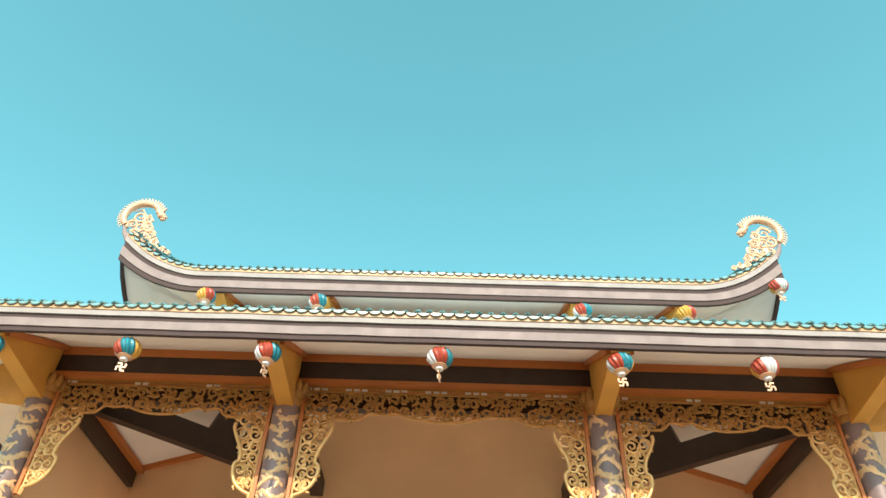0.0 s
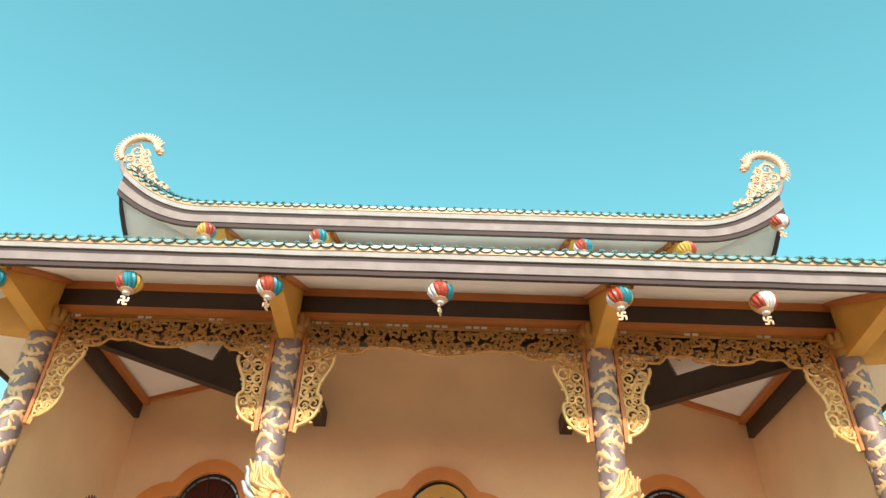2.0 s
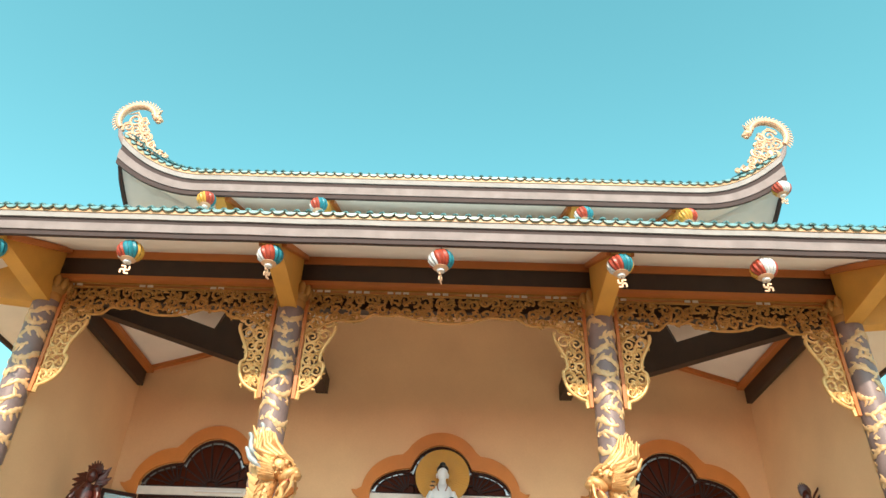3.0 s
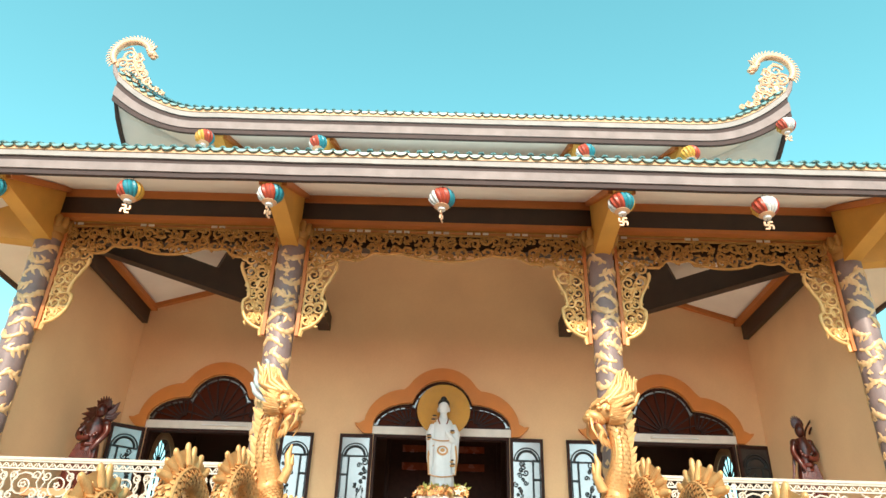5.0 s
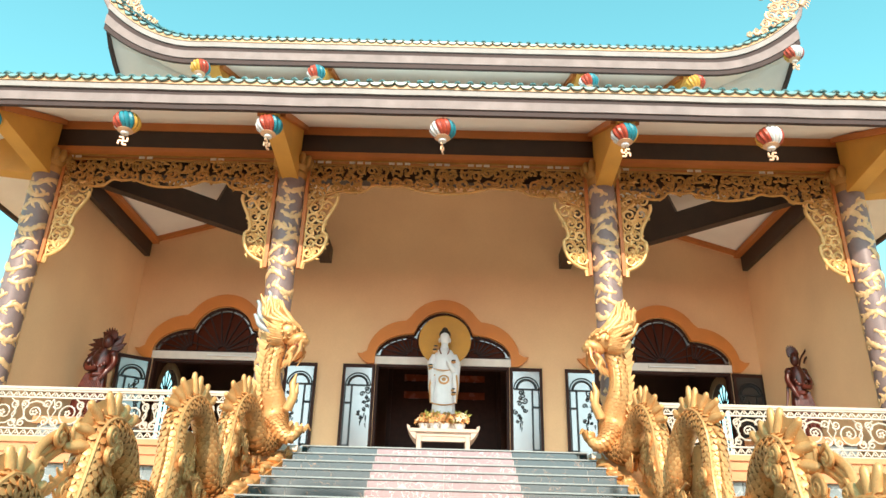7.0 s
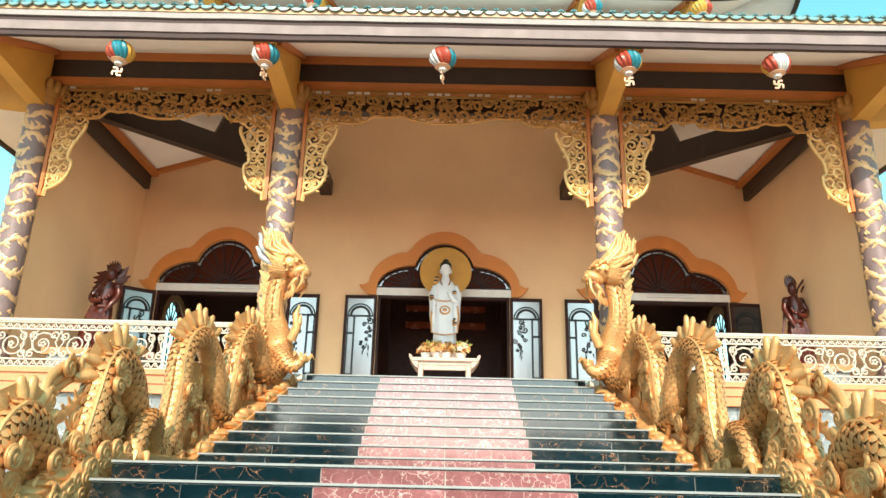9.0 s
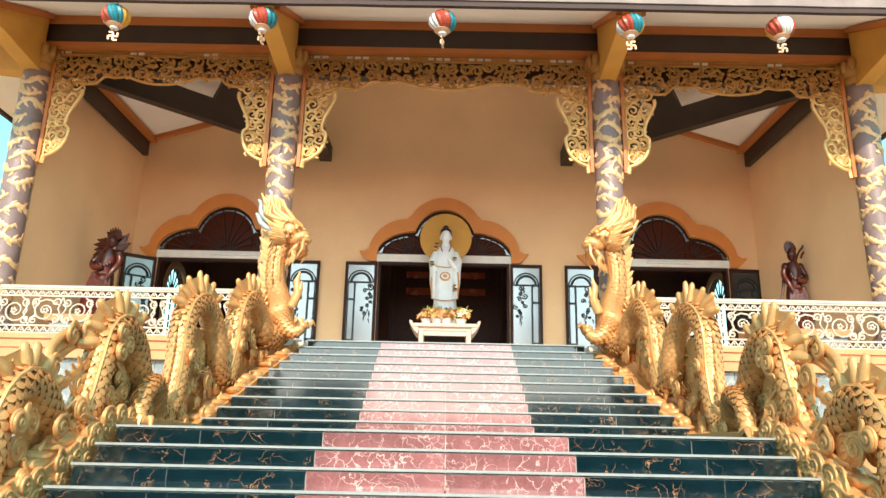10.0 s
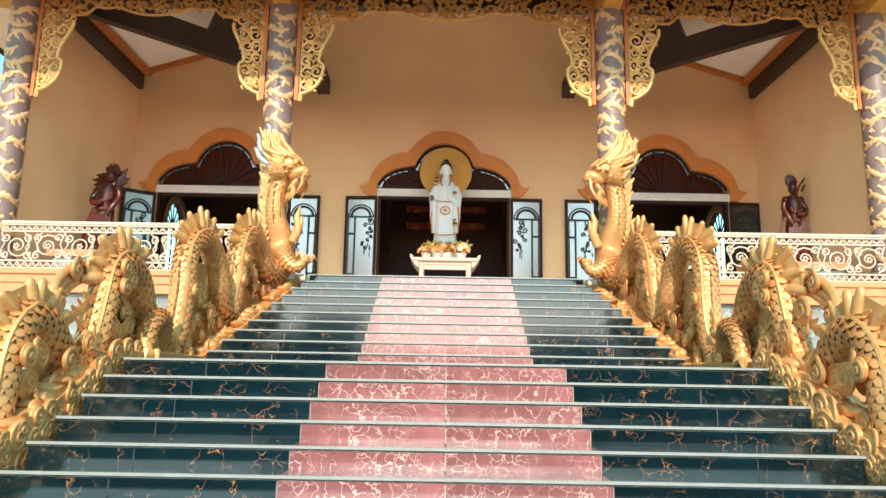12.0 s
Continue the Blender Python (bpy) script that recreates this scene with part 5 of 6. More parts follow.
    jaw = Matrix.Rotation(s * radians(55), 3, "Y")
    g.ball((s * (hx - 0.13), hy - 0.02, hz - 0.34), 0.19, 0.12, 0.06, 10, turn=jaw)
    g.ball((s * (hx - 0.19), hy - 0.03, hz - 0.25), 0.13, 0.085, 0.04, 8, slot=1, turn=tilt)
    for q in range(5):
        p = (s * (hx - 0.17 - 0.045 * q), hy - 0.14, hz - 0.19 - 0.015 * q)
        g.tube([p, (p[0], p[1], p[2] - 0.06)], [0.016, 0.004], 5)
    for e in (-1, 1):
        g.ball((s * (hx - 0.16), hy + e * 0.14, hz + 0.06), 0.055, 0.05, 0.05, 8)
        g.tube([(s * (hx - 0.26), hy + e * 0.12, hz + 0.06), (s * (hx - 0.15), hy + e * 0.17, hz + 0.14), (s * (hx + 0.02), hy + e * 0.18, hz + 0.15)], [0.03, 0.045, 0.02], 6)
        g.tube([(s * (hx - 0.3), hy + e * 0.13, hz - 0.18), (s * (hx - 0.30), hy + e * 0.22, hz - 0.38), (s * (hx - 0.2), hy + e * 0.2, hz - 0.56)], [0.03, 0.024, 0.008], 6)
        g.ball((s * (hx + 0.12), hy + e * 0.2, hz + 0.02), 0.09, 0.05, 0.06, 8)
    for q in range(6):
        a = -0.5 + q * 0.2
        g.tube([(s * (hx - 0.10), hy + a * 0.15, hz - 0.36), (s * (hx - 0.16 + 0.03 * q), hy + a * 0.2 - 0.02, hz - 0.5), (s * (hx - 0.12 + 0.04 * q), hy + a * 0.2, hz - 0.64 + 0.03 * (q % 2))], [0.05, 0.04, 0.01], 6)
    # knobbly brows, cheeks and jaw flames
    for q in range(34):
        a, e = rnd.uniform(-2.2, 2.2), rnd.uniform(-0.9, 0.9)
        p = tilt @ Vector((-s * 0.24 * math.cos(a) * math.cos(e), -0.20 * math.sin(a) * math.cos(e) - 0.02, 0.20 * math.sin(e)))
        g.ball((s * hx + p.x, hy + p.y, hz + p.z), rnd.uniform(0.025, 0.045), None, None, 6)
    for q in range(16):
        a = -1.4 + 2.8 * q / 15
        st = Vector((s * (hx + 0.05), hy - 0.17 * math.cos(a), hz - 0.05 + 0.16 * math.sin(a)))
        g.tube([st, st + Vector((s * 0.10, -0.08, 0.02 + 0.05 * math.sin(a))), st + Vector((s * (0.22 + 0.05 * (q % 2)), -0.06, 0.09 + 0.12 * math.sin(a)))], [0.045, 0.038, 0.008], 6)
    # mane sweeping up and back
    for q in range(52):
        y = hy + rnd.uniform(-0.20, 0.18)
        st = Vector((s * (hx - 0.12 + 0.28 * rnd.random()), y, hz + 0.10 + 0.08 * rnd.random()))
        ln = 0.35 + 0.35 * rnd.random()
        dr = Vector((s * (0.42 + 0.35 * rnd.random()), rnd.uniform(-0.1, 0.1), 0.62 + 0.28 * rnd.random())).normalized()
        bend = Vector((s * 0.09, 0, -0.10)) * rnd.uniform(0.2, 1.5)
        g.tube([st, st + dr * ln * 0.35 + bend * 0.6, st + dr * ln * 0.7 + bend, st + dr * ln], [0.05, 0.056, 0.042, 0.014], 7, 0.85, (0, 1, 0))
    for q in range(8):
        st = Vector((s * (hx + 0.18), hy + rnd.uniform(-0.18, 0.16), hz - 0.15 + 0.05 * q))
        g.tube([st, st + Vector((s * 0.13, -0.01, 0.05)), st + Vector((s * 0.25, 0, 0.16 + 0.05 * (q % 2)))], [0.06, 0.05, 0.012], 6, 0.6, (0, 1, 0))
    # branching antler behind the mane, pale grey on the left dragon
    for x0, z0, x1, z1 in ((3.14, 1.86, 3.46, 2.18), (3.22, 2.02, 3.44, 2.44), (3.16, 2.1, 3.26, 2.62)):
        b = smooth_line([(s * x0, hy - 0.02, z0), (s * ((x0 + x1) / 2 + 0.05), hy - 0.05, (z0 + z1) / 2 - 0.04), (s * (x1 - 0.04), hy - 0.05, z1 - 0.08), (s * (x1 + 0.01), hy - 0.05, z1)], 4)
        g.tube(b, [0.06 - 0.0028 * q for q in range(len(b))], 8, slot=2 if s < 0 else 0)
    return single("dragon_statue", g, [GOLD, L_RED, ANTLER, SCALE_GAP], "gilded scaly dragon statue winding down beside the stairs" if s < 0 else "gilded scaly dragon statue coiling beside the stairs, mirror twin", "dragon statue", "stair dragons", smooth=56)


def ledge(s):
    """The gilded sloping base that carries a dragon."""
    g = Mesh()
    ys = [0.0 - 0.3 * i for i in range(34)]
    for a, b in zip(ys, ys[1:]):
        def top(y):
            return -0.09 + 0.472 * y if y > -3.3 else (-1.62 if y > -5.9 else -1.62 + 0.434 * (y + 5.9))
        def ins(y):
            return 2.60 + 0.215 * -y if y > -3.3 else 3.30
        za, zb = max(top(a), GROUND + 0.1), max(top(b), GROUND + 0.1)
        ia, ib = ins(a), ins(b)
        v = [(s * ia, a, GROUND), (s * ib, b, GROUND), (s * ib, b, zb), (s * ia, a, za), (s * (3.95), a, GROUND), (s * 3.95, b, GROUND), (s * 3.95, b, zb - 0.05), (s * 3.95, a, za - 0.05)]
        g.add(v, [(0, 1, 2, 3), (7, 6, 5, 4), (3, 2, 6, 7)])
    rnd = random.Random(9 + s)
    for i in range(60):
        y = -0.2 - 9.3 * i / 60
        z = max((-0.09 + 0.472 * y) if y > -3.3 else (-1.62 if y > -5.9 else -1.62 + 0.434 * (y + 5.9)), GROUND + 0.1)
        x = (2.60 + 0.215 * -y if y > -3.3 else 3.30)
        if rnd.random() < 0.7:
            g.ball((s * (x + rnd.uniform(0.12, 0.22)), y, z - 0.03), rnd.uniform(0.1, 0.16), rnd.uniform(0.16, 0.32), rnd.uniform(0.05, 0.10), 10)
        if i % 3:
            continue
        cloud_scroll(g, s, s * (x + rnd.uniform(0.04, 0.2)), y, z + 0.02, rnd.uniform(0.07, 0.12), rnd.choice((-1, 1)), rnd.random() * 6, 0.03)
    for i in range(90):
        y = -5.7 - 3.6 * i / 90
        z = max(-1.62 + 0.434 * (min(y, -5.9) + 5.9), GROUND + 0.1) - rnd.uniform(-0.02, 0.34)
        cloud_scroll(g, s, s * (3.29 + rnd.uniform(-0.01, 0.02)), y, z, rnd.uniform(0.08, 0.15), rnd.choice((-1, 1)), rnd.random() * 6, rnd.uniform(0.026, 0.036))
    return single("stair_parapet", g, GOLD, "low gilded parapet moulded with clouds beside the stairs", "parapet", "stair parapets", smooth=62)


for s in (-1, 1):
    dragon(s, 3 + s)
    ledge(s)


# ---- roof corner ornaments ----
def finial(s, cx, y, z, label):
    f = thing("roof_finial", (cx, y, z), label, "finial", "roof finials")
    f.scale = (0.92, 0.92, 0.94)
    g = Mesh()
    g.tube([(s * 0.52, 0.05, -0.25), (s * 0.74, 0.02, 0.12), (s * 0.92, 0, 0.42), (s * 1.03, 0, 0.70)], [0.09, 0.085, 0.08, 0.05], 8, 0.7, (0, 1, 0))
    part("post", g, TAUPE, f, "taupe plaster upstand", smooth=40)
    g = Mesh()
    arc = []
    for q in range(26):
        a = -0.75 + 3.75 * q / 25
        arc.append((s * (0.60 + 0.56 * math.cos(a)), 0, 1.14 + 0.55 * math.sin(a)))
    rr = [0.085 + 0.04 * math.sin(math.pi * q / 25) for q in range(26)]
    g.tube(arc, rr, 9)
    c0 = Vector((s * 0.60, 0, 1.14))
    for q in range(1, 25):
        p = Vector(arc[q])
        o = (p - c0).normalized()
        d = (Vector(arc[q]) - Vector(arc[q - 1])).normalized()
        g.tube([p + o * rr[q] * 0.7, p + o * (rr[q] + 0.08) - d * 0.03, p + o * (rr[q] + 0.13) - d * 0.08], [0.04, 0.028, 0.005], 5, 0.5, (0, 1, 0))
    h = Vector(arc[-1])
    g.ball(h + Vector((-s * 0.08, 0, -0.04)), 0.15, 0.12, 0.12, 9)
    g.ball(h + Vector((-s * 0.20, 0, -0.12)), 0.10, 0.09, 0.06, 8)
    g.ball(h + Vector((-s * 0.15, 0, -0.21)), 0.09, 0.07, 0.04, 8)
    rnd = random.Random(4)
    for q in range(9):
        st = h + Vector((s * rnd.uniform(-0.08, 0.1), rnd.uniform(-0.06, 0.06), 0.05))
        g.tube([st, st + Vector((s * rnd.uniform(-0.1, 0.1), 0, 0.13)), st + Vector((-s * rnd.uniform(0, 0.16), 0, 0.22))], [0.045, 0.035, 0.008], 5)
    part("dragon", g, GOLDP, f, "pale gold dragon arching over", smooth=50)
    for cx_, cz_, r, hd, st in ((0.62, 1.10, 0.26, 1, 0.3), (0.32, 0.98, 0.17, -1, 2.0), (0.78, 0.78, 0.19, 1, 4.0), (0.50, 0.68, 0.19, 1, 1.0), (0.22, 0.66, 0.16, -1, 3.0), (0.36, 0.38, 0.20, -1, 0.5), (0.64, 0.40, 0.17, 1, 2.6), (0.08, 0.36, 0.17, 1, 2.2), (0.12, 0.08, 0.18, 1, 4.4), (-0.14, 0.06, 0.14, -1, 1.2), (-0.20, -0.18, 0.13, 1, 3.2), (-0.44, -0.24, 0.10, -1, 0.4), (-0.64, -0.34, 0.08, 1, 0.4), (0.40, 0.10, 0.17, 1, 5.0)):
        sp = spiral(s * cx_, cz_, r, 1.5, st, s * hd, 0.12)
        g = Mesh()
        g.tube([(a, 0, b) for a, b in sp], [0.044 * (1.1 - 0.5 * q / len(sp)) for q in range(len(sp))], 6)
        g.tube([(s * (cx_ - r), 0, cz_ - r * 0.3), (s * cx_, -0.02, cz_ + r * 1.1), (s * (cx_ + r * 1.1), 0, cz_ + r * 0.8)], [0.02, 0.04, 0.012], 5)
        part("scroll", g, GOLDP, f, "pale gold openwork scroll", smooth=50)
    return f


for s in (-1, 1):
    finial(s, BX + s * 8.62, UP_Y + 0.2, 11.65, "pale gold dragon scroll ornament on an upswept roof corner")
    finial(s, BX + s * (LOW_HALF - 0.6), EAVE_Y + 0.2, EAVE_Z + 1.55, "pale gold dragon scroll ornament on a lower roof corner")

# ---- white statue, altar table, flowers ----
SY, BIG = 4.3, 1.136
LOW = 0.25 / BIG
g = Mesh()
g.box(-0.555, 0.555, -0.40, 0.40, 0.50, 0.58)
g.box(-0.68, 0.68, -0.46, 0.46, 0.58, 0.645)
table = thing("altar_table", (0.0, SY, 0.25), "pale cream altar table with scrolled ends on the terrace", "table")
table.scale = (BIG, BIG, BIG)
part("tabletop", g, TABLEPAINT, table)
for s in (-1, 1):
    g = Mesh()
    g.prism([(s * 0.56, 0.42), (s * 0.64, 0.49), (s * 0.70, 0.58), (s * 0.745, 0.66), (s * 0.745, 0.72), (s * 0.684, 0.69), (s * 0.684, 0.576), (s * 0.56, 0.575)], "y", -0.44, 0.44)
    part("scroll_end", g, TABLEPAINT, table)
for sx in (-1, 1):
    for sy in (-1, 1):
        g = Mesh()
        g.box(sx * 0.50 - 0.045, sx * 0.50 + 0.045, sy * 0.35 - 0.045, sy * 0.35 + 0.045, -LOW, 0.5)
        part("leg", g, TABLEPAINT, table)
g = Mesh()
g.box(-0.45, 0.45, -0.38, -0.34, 0.40, 0.50)
part("apron", g, TABLEPAINT, table)


def robed_statue():
    g = Mesh()
    ZB = 0.646
    H_ = 2.33
    y = 0.08
    # lotus foot
    g.lathe([(0.34, 0.0), (0.36, 0.06), (0.30, 0.12), (0.33, 0.20), (0.30, 0.26)], 28, (0, y, ZB))
    for k in range(14):
        a = k * math.tau / 14
        g.ball((0.32 * math.cos(a), y + 0.32 * math.sin(a), ZB + 0.14), 0.09, 0.06, 0.10, 8)
    # robe: narrow at the feet, wider at the arms
    prof = [(0.20, 0.22), (0.25, 0.24), (0.235, 0.5), (0.215, 0.8), (0.215, 1.05), (0.225, 1.3), (0.235, 1.5), (0.225, 1.66), (0.16, 1.78), (0.09, 1.83), (0.075, 1.9)]
    n = 40
    vv = []
    for r, h in prof:
        for k in range(n):
            a = k * math.tau / n
            fold = 1 + (0.035 * math.sin(9 * a + 3 * h) if h < 1.4 else 0.012 * math.sin(7 * a))
            vv.append((r * 1.05 * fold * math.cos(a), y + r * 0.72 * fold * math.sin(a), ZB + h))
    g.add(vv, [(i * n + k, i * n + (k + 1) % n, (i + 1) * n + (k + 1) % n, (i + 1) * n + k) for i in range(len(prof) - 1) for k in range(n)] + [tuple(range(n - 1, -1, -1)), tuple((len(prof) - 1) * n + k for k in range(n))])
    # sleeves
    for s in (-1, 1):
        sh, el = Vector((s * 0.20, y, ZB + 1.66)), Vector((s * 0.245, y - 0.06, ZB + 1.25))
        g.tube([sh, (sh + el) / 2 + Vector((s * 0.05, 0, 0.02)), el, Vector((s * 0.26, y - 0.10, ZB + 0.95)), Vector((s * 0.25, y - 0.06, ZB + 0.62))], [0.085, 0.10, 0.10, 0.075, 0.03], 10)
        g.tube([(s * 0.27, y - 0.16, ZB + 1.2), (s * 0.30, y - 0.18, ZB + 0.95), (s * 0.28, y - 0.14, ZB + 0.6)], [0.02, 0.022, 0.012], 6, slot=1)
    g.tube([(-0.24, y - 0.10, ZB + 1.28), (-0.25, y - 0.17, ZB + 1.1), (-0.24, y - 0.16, ZB + 0.98)], [0.07, 0.055, 0.03], 8)
    g.tube([(0.22, y - 0.13, ZB + 1.30), (0.11, y - 0.22, ZB + 1.42), (0.07, y - 0.22, ZB + 1.5)], [0.075, 0.055, 0.03], 8)
    # gold hems, beads and belt roundel
    for z, r, a0, a1 in ((0.62, 0.255, 3.5, 5.9), (1.36, 0.27, 3.7, 5.7), (1.20, 0.30, 3.3, 4.1), (0.30, 0.27, 3.4, 6.0)):
        g.tube([(r * 1.1 * math.cos(a0 + (a1 - a0) * q / 14), y + r * 0.78 * math.sin(a0 + (a1 - a0) * q / 14), ZB + z - 0.07 * math.sin(math.pi * q / 14)) for q in range(15)], 0.012, 5, slot=1)
    g.tube([(0.11 * math.cos(t), y - 0.15 - 0.03 * math.cos(2 * t), ZB + 1.80 + 0.17 * math.sin(t)) for t in [math.pi + math.pi * q / 12 for q in range(13)]], 0.014, 5, slot=3)
    g.ball((0.0, y - 0.165, ZB + 1.10), 0.12, 0.03, 0.105, 16, slot=1)
    g.ball((0.0, y - 0.185, ZB + 1.10), 0.085, 0.02, 0.07, 12, slot=0)
    g.ball((0.0, y - 0.20, ZB + 1.10), 0.05, 0.015, 0.04, 10, slot=1)
    for sx, z in ((-0.21, 1.74), (-0.19, 1.82), (-0.29, 1.40), (-0.28, 1.34), (0.22, 0.88), (0.22, 0.80), (0.20, 1.50)):
        g.ball((sx, y - 0.11, ZB + z), 0.065, 0.045, 0.032, 8, slot=1)
        g.ball((sx * 1.02, y - 0.14, ZB + z + 0.03), 0.05, 0.03, 0.018, 8, slot=2)
    # head, hair and top-knot
    g.tube([(0, y, ZB + 1.8), (0, y, ZB + 1.96)], [0.08, 0.075], 12)
    g.ball((0, y - 0.01, ZB + 2.06), 0.115, 0.12, 0.155, 16)
    g.ball((0, y + 0.035, ZB + 2.16), 0.13, 0.13, 0.115, 16, slot=2)
    g.ball((0, y + 0.0, ZB + 2.25), 0.07, 0.07, 0.07, 12, slot=2)
    for s in (-1, 1):
        g.ball((s * 0.118, y, ZB + 2.02), 0.022, 0.03, 0.06, 8)
    # halo with fine rays
    hz = ZB + 2.06
    n = 48
    ring = [(0.585 * math.cos(k * math.tau / n), 0.585 * math.sin(k * math.tau / n)) for k in range(n)]
    g.prism([(a, hz + b) for a, b in ring], "y", y + 0.16, y + 0.185, slot=4)
    for k in range(n):
        a = (k + 0.5) * math.tau / n
        g.bar((0.14 * math.cos(a), y + 0.155, hz + 0.14 * math.sin(a)), (0.575 * math.cos(a), y + 0.155, hz + 0.575 * math.sin(a)), 0.012, 0.012, slot=4, up=(0, 1, 0))
    g.bar((0, y + 0.19, ZB + 0.2), (0, y + 0.19, hz), 0.05, 0.03, slot=0, up=(0, 1, 0))
    ob = single("standing_statue", g, [PORCELAIN, GOLD, BLACK, mat("bead_brown", (0.25, 0.08, 0.03), 0.4), mat("halo_gold", (0.58, 0.28, 0.03), 0.5, 0.1, 6, 0.08, 0.1)],
                "white robed standing statue with gold trim and golden halo disc", "statue", smooth=45)
    ob.location = (-0.02, SY, 0.25)
    ob.scale = (BIG, BIG, BIG)
    return ob


robed_statue()


def flower_pot(x, y, z, seed, tone):
    rnd = random.Random(seed)
    t = thing("flower_bowl", (x, y, z), "white bowl of orange and cream flowers on the altar table", "flower bowl", "altar flowers")
    g = Mesh()
    g.lathe([(0.06, 0.0), (0.085, 0.01), (0.11, 0.08), (0.12, 0.12), (0.10, 0.12)], 18)
    part("bowl", g, WHITE, t, "white ceramic bowl", smooth=40)
    for nm, m, cnt, lab in (("leaves", LEAF, 15, "green leaves"), ("blossoms", tone, 38, "open blossoms"), ("buds", PETAL_C, 12, "cream blossoms")):
        g = Mesh()
        for q in range(cnt):
            a, el = rnd.random() * math.tau, rnd.uniform(0.15, 1.4)
            d = Vector((math.cos(a) * math.cos(el), math.sin(a) * math.cos(el), math.sin(el)))
            p = Vector((0, 0, 0.13)) + d * rnd.uniform(0.05, 0.20)
            if nm == "leaves":
                sd = d.orthogonal().normalized() * 0.03
                g.add([p, p + d * 0.07 + sd, p + d * 0.16 + Vector((0, 0, -0.02)), p + d * 0.07 - sd], [(0, 1, 2, 3)])
            else:
                for k in range(5):
                    b = k * math.tau / 5
                    u = d.orthogonal().normalized()
                    v_ = d.cross(u)
                    e = u * math.cos(b) + v_ * math.sin(b)
                    f_ = d.cross(e)
                    g.add([p, p + e * 0.04 + f_ * 0.024 + d * 0.025, p + e * 0.085 + d * 0.03, p + e * 0.04 - f_ * 0.024 + d * 0.025], [(0, 1, 2, 3)])
        part(nm, g, m, t, lab)
    return t


for x, y, sd, tn in ((-0.40, -0.25, 1, PETAL_O), (-0.24, -0.10, 2, PETAL_C), (0.02, -0.3, 3, PETAL_O), (0.20, -0.14, 4, PETAL_O), (0.34, -0.28, 5, PETAL_O), (-0.18, -0.32, 6, PETAL_O)):
    flower_pot(x * BIG, SY + y * BIG, 0.25 + 0.646 * BIG, sd, tn).scale = (BIG, BIG, BIG)


# ---- carved red wood guardian figures ----
def guardian(x, y, s, seed):
    rnd = random.Random(seed)
    g = Mesh()
    lean = 0.14 if s < 0 else -0.03

    def at(u, v, z):
        return Vector((u + lean * (z - 1.0), v, z))
    # rock foot and robe with hanging folds
    g.lathe([(0.32, 0.0), (0.34, 0.08), (0.27, 0.2), (0.30, 0.5), (0.25, 0.8)], 16)
    for e in (-1, 1):
        g.tube([at(e * 0.14, 0, 0.7), at(e * 0.19, -0.06, 1.1), at(e * 0.13, -0.02, 1.5), at(e * 0.08, 0, 1.75)], [0.10, 0.13, 0.16, 0.15], 12)
    for q in range(12):
        u = -0.26 + 0.52 * q / 11
        g.tube([at(u * 0.7, -0.10, 1.75), at(u * 0.95, -0.15, 1.4), at(u * 1.1 + rnd.uniform(-0.04, 0.04), -0.12, 1.0), at(u * 1.2, -0.08, 0.75)], [0.05, 0.045, 0.04, 0.02], 7)
    # trunk, belt, arms
    g.tube([at(0, 0, 1.6), at(0.01 * s, 0, 1.85), at(0.02 * s, 0, 2.1), at(0, 0, 2.32)], [0.19, 0.18, 0.22, 0.13], 16)
    g.tube([at(0.20, -0.05, 1.74), at(0.0, -0.20, 1.72), at(-0.20, -0.05, 1.74)], [0.04, 0.055, 0.04], 8)
    for e in (-1, 1):
        g.ball(at(e * 0.21, 0, 2.2), 0.11, 0.11, 0.10, 10)
        if e == s:
            arm = [at(e * 0.22, 0, 2.2), at(e * 0.30, -0.06, 1.98), at(e * 0.16, -0.22, 1.84), at(-e * 0.04, -0.25, 1.86)]
        else:
            arm = [at(e * 0.22, 0, 2.2), at(e * 0.31, -0.06, 2.0), at(e * 0.26, -0.2, 1.78), at(e * 0.18, -0.24, 1.62)]
        g.tube(smooth_line(arm, 4), [0.085 - 0.0028 * q for q in range(13)], 9)
    for q in range(6):
        a = q * 0.5 + 3.3
        g.ball(at(0.15 * math.cos(a), -0.16, 2.02 + 0.12 * math.sin(a)), 0.05, 0.04, 0.05, 8)
    # head, helmet flames
    g.ball(at(0, -0.04, 2.48), 0.12, 0.13, 0.16, 14)
    g.ball(at(0, -0.16, 2.46), 0.03, 0.04, 0.04, 8)
    for q in range(9):
        a = q * math.pi / 8
        g.tube([at(0.09 * math.cos(a), 0, 2.55 + 0.06 * math.sin(a)), at(0.14 * math.cos(a), 0, 2.62 + 0.10 * math.sin(a)), at(0.17 * math.cos(a + 0.2), 0, 2.64 + 0.17 * math.sin(a))], [0.05, 0.035, 0.01], 6)
    if s < 0:
        # cloak blown out to both sides in ragged points
        for q in range(26):
            a = -0.35 + (math.pi + 0.7) * q / 25
            ln = rnd.uniform(0.30, 0.46) * (1.0 if q % 2 else 0.8)
            b = [at(0.08 * math.cos(a), 0.10, 2.36 + 0.08 * math.sin(a)), at(0.6 * ln * math.cos(a), 0.12, 2.36 + 0.62 * ln * math.sin(a)), at(1.05 * ln * math.cos(a + 0.16), 0.08, 2.38 + 0.92 * ln * math.sin(a + 0.16))]
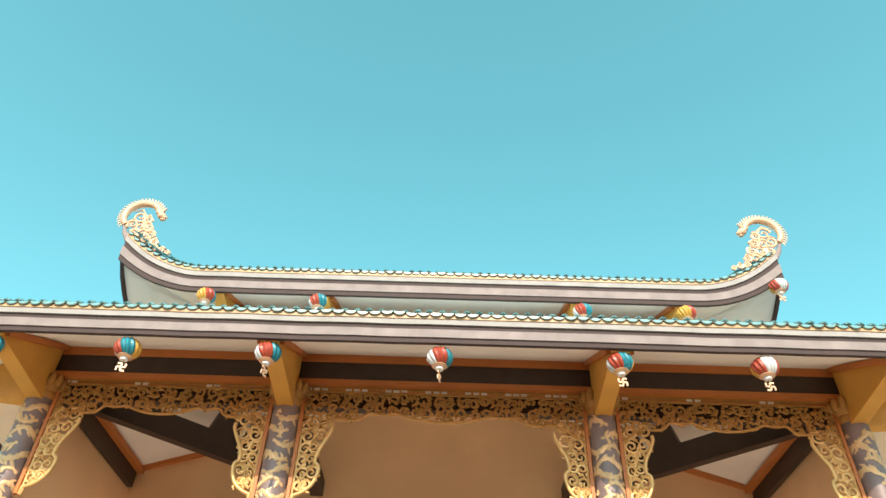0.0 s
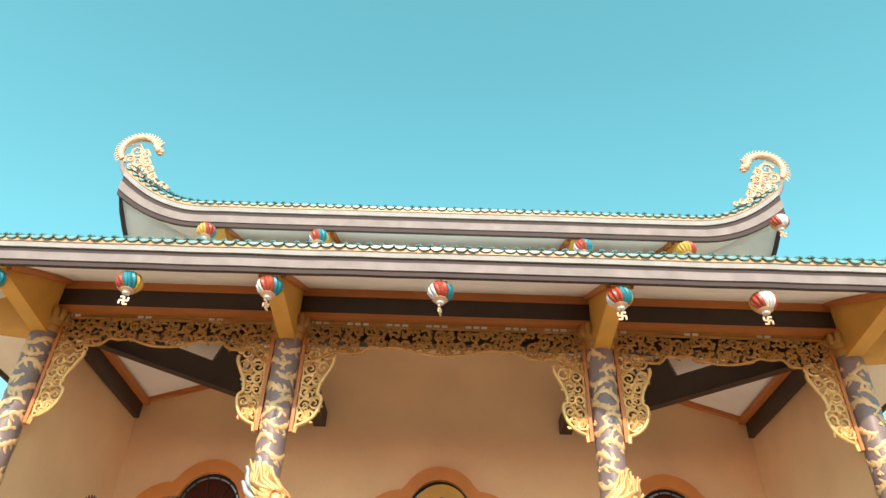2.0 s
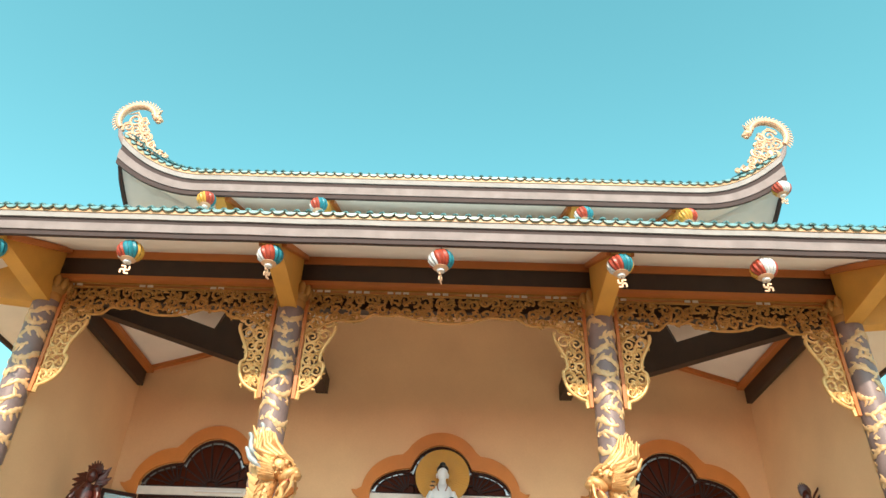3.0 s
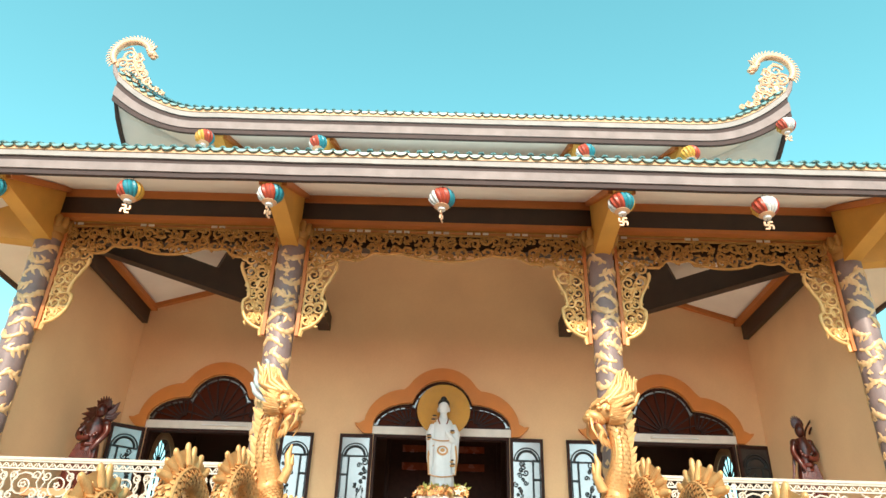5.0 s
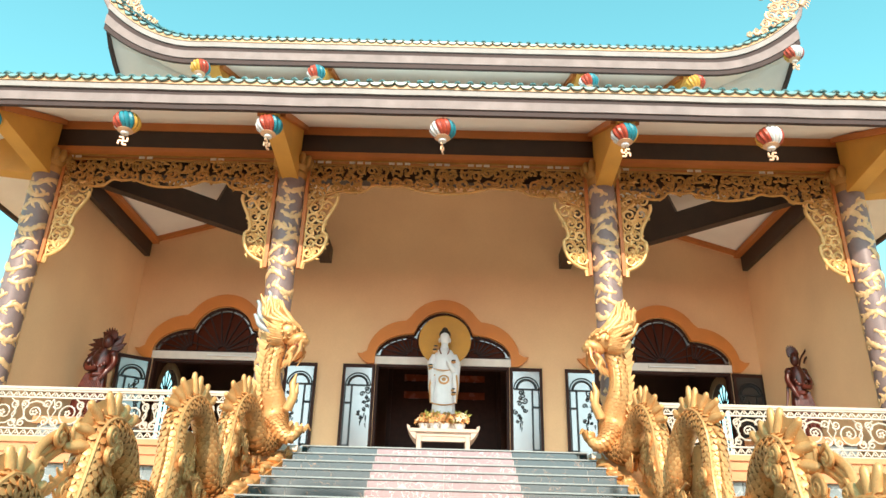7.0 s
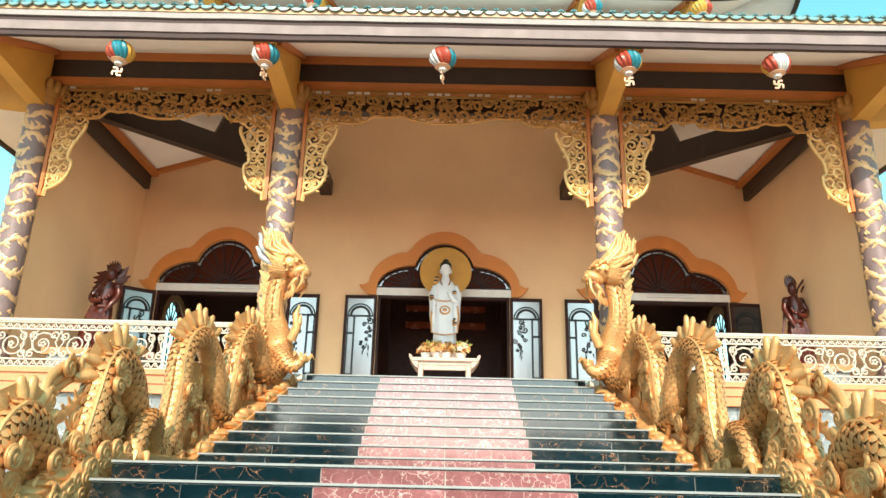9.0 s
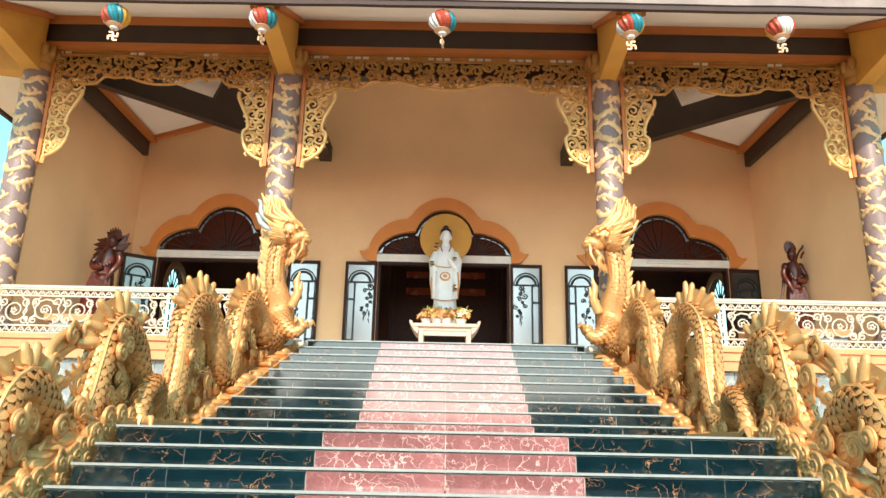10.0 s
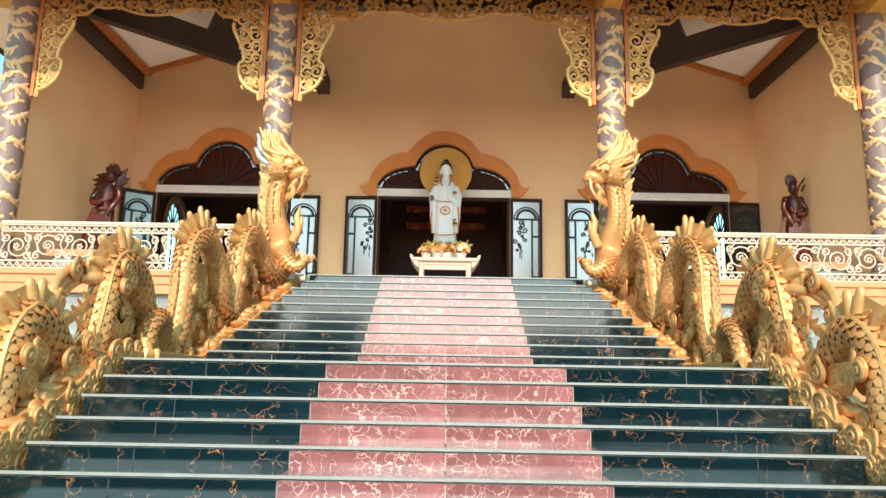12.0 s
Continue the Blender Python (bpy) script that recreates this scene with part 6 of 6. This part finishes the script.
            g.tube(b, [0.09, 0.085, 0.01], 7, 0.7, (0, 1, 0))
    else:
        # ribbon looping over one shoulder
        b = smooth_line([at(0.12, 0.06, 2.25), at(0.22, 0.06, 2.5), at(0.36, 0.05, 2.66), at(0.50, 0.04, 2.78), at(0.48, 0.04, 2.62), at(0.36, 0.05, 2.52), at(0.30, 0.06, 2.42)], 5)
        g.tube(b, 0.026, 7)
        g.tube(smooth_line([at(-0.2, -0.02, 2.2), at(-0.30, 0, 1.9), at(-0.38, 0, 1.6), at(-0.46, 0, 1.42)], 5), [0.05 - 0.0018 * q for q in range(16)], 7)
    ob = single("guardian_statue", g, REDWOOD, "carved dark red wood guardian figure in a ragged cloak" if s < 0 else "carved dark red wood guardian figure with a looping ribbon", "statue", "guardian statues", smooth=50)
    ob.location = (x, y, 0)
    ob.scale = (1.0 if s < 0 else 0.82, 0.85, 1.06)
    return ob


guardian(-8.03, 3.0, -1, 5)
guardian(8.08, 3.0, 1, 8)

# unseen stepped wall added far behind the eye for the marble to reflect
g = Mesh()
g.box(-60, -10.8, -46.3, -46, GROUND, 1.5)
g.box(-10.8, -5.8, -46.6, -45.8, GROUND, 2.8)
g.box(-5.8, 6.2, -46.3, -46, GROUND, 0.1)
g.box(6.2, 60, -46.3, -46, GROUND, 1.7)
single("wall_reflected", g, mat("dark_reflected_wall", (0.10, 0.11, 0.09), 0.85, 0, 0.6, 0.3, 0.3), "unseen dark stepped wall, added for the stair tiles to reflect", "wall", kind="structure")

# ---- low benches behind the railing ----
for x in (-7.1, 7.2):
    b = thing("stone_bench", (x, 1.5, 0), "low grey stone bench with an orange slab behind the railing", "bench", "porch benches")
    g = Mesh()
    g.box(-1.05, 1.05, -0.28, 0.28, 0.46, 0.60)
    part("slab", g, SALMON, b, "orange painted slab")
    g = Mesh()
    g.box(-0.95, 0.95, -0.22, 0.22, 0.0, 0.46)
    part("base", g, GREYSTONE, b, "grey stone base")

# ---- stairs, tile by tile ----
flights = []
for k in range(10):
    flights.append((k, -0.36 * k, 2.55 + 0.75 * k / 9))
for k in range(10):
    flights.append((10 + k, -5.98 - 0.392 * k, 3.22))
stairs = thing("staircase", (0.03, 0, GROUND), "wide outdoor stairs tiled in dark green and red marble with pale edges", "stairs", kind="structure")
core = Mesh()
for i, (k, y, hw) in enumerate(flights):
    zt = -H * k
    yn = flights[i + 1][1] if i + 1 < len(flights) else y - 0.0
    core.box(-hw, hw, y + 0.03, 0.05, zt - H + 0.0 - GROUND, zt - 0.03 - GROUND)
part("core", core, GROUT, stairs, "pale grouted masonry core")
cache = {}


def slab(w, d, h, material):
    key = (round(w, 3), round(d, 3), round(h, 3), material.name)
    if key not in cache:
        g = Mesh()
        e = 0.0045
        g.box(-w / 2 + e, w / 2 - e, -d / 2 + e, d / 2 - e, -h / 2, h / 2)
        cache[key] = g.data("tile", material)
    return cache[key]


for i, (k, y, hw) in enumerate(flights):
    zt = -H * k - GROUND
    up_y = flights[i - 1][1] if i else 0.30
    depth = up_y - y
    cuts = [(-hw, -2.4, GREENM), (-2.4, -1.2, GREENM), (-1.2, 0.0, REDM), (0.0, 1.2, REDM), (1.2, 2.4, GREENM), (2.4, hw, GREENM)]
    for a, b, m in cuts:
        part("riser_tile", slab(b - a, 0.024, H - 0.036, m), None, stairs, at=pose((a + b) / 2, y + 0.014, zt - 0.036 - (H - 0.036) / 2))
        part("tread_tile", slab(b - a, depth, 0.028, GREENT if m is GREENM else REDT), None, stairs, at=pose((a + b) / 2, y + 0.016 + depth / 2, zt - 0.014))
    g = Mesh()
    g.box(-hw - 0.01, hw + 0.01, -0.010, 0.014, -0.020, 0.002)
    part("nosing", g, NOSING, stairs, "pale stone nosing", at=pose(0, y, zt))
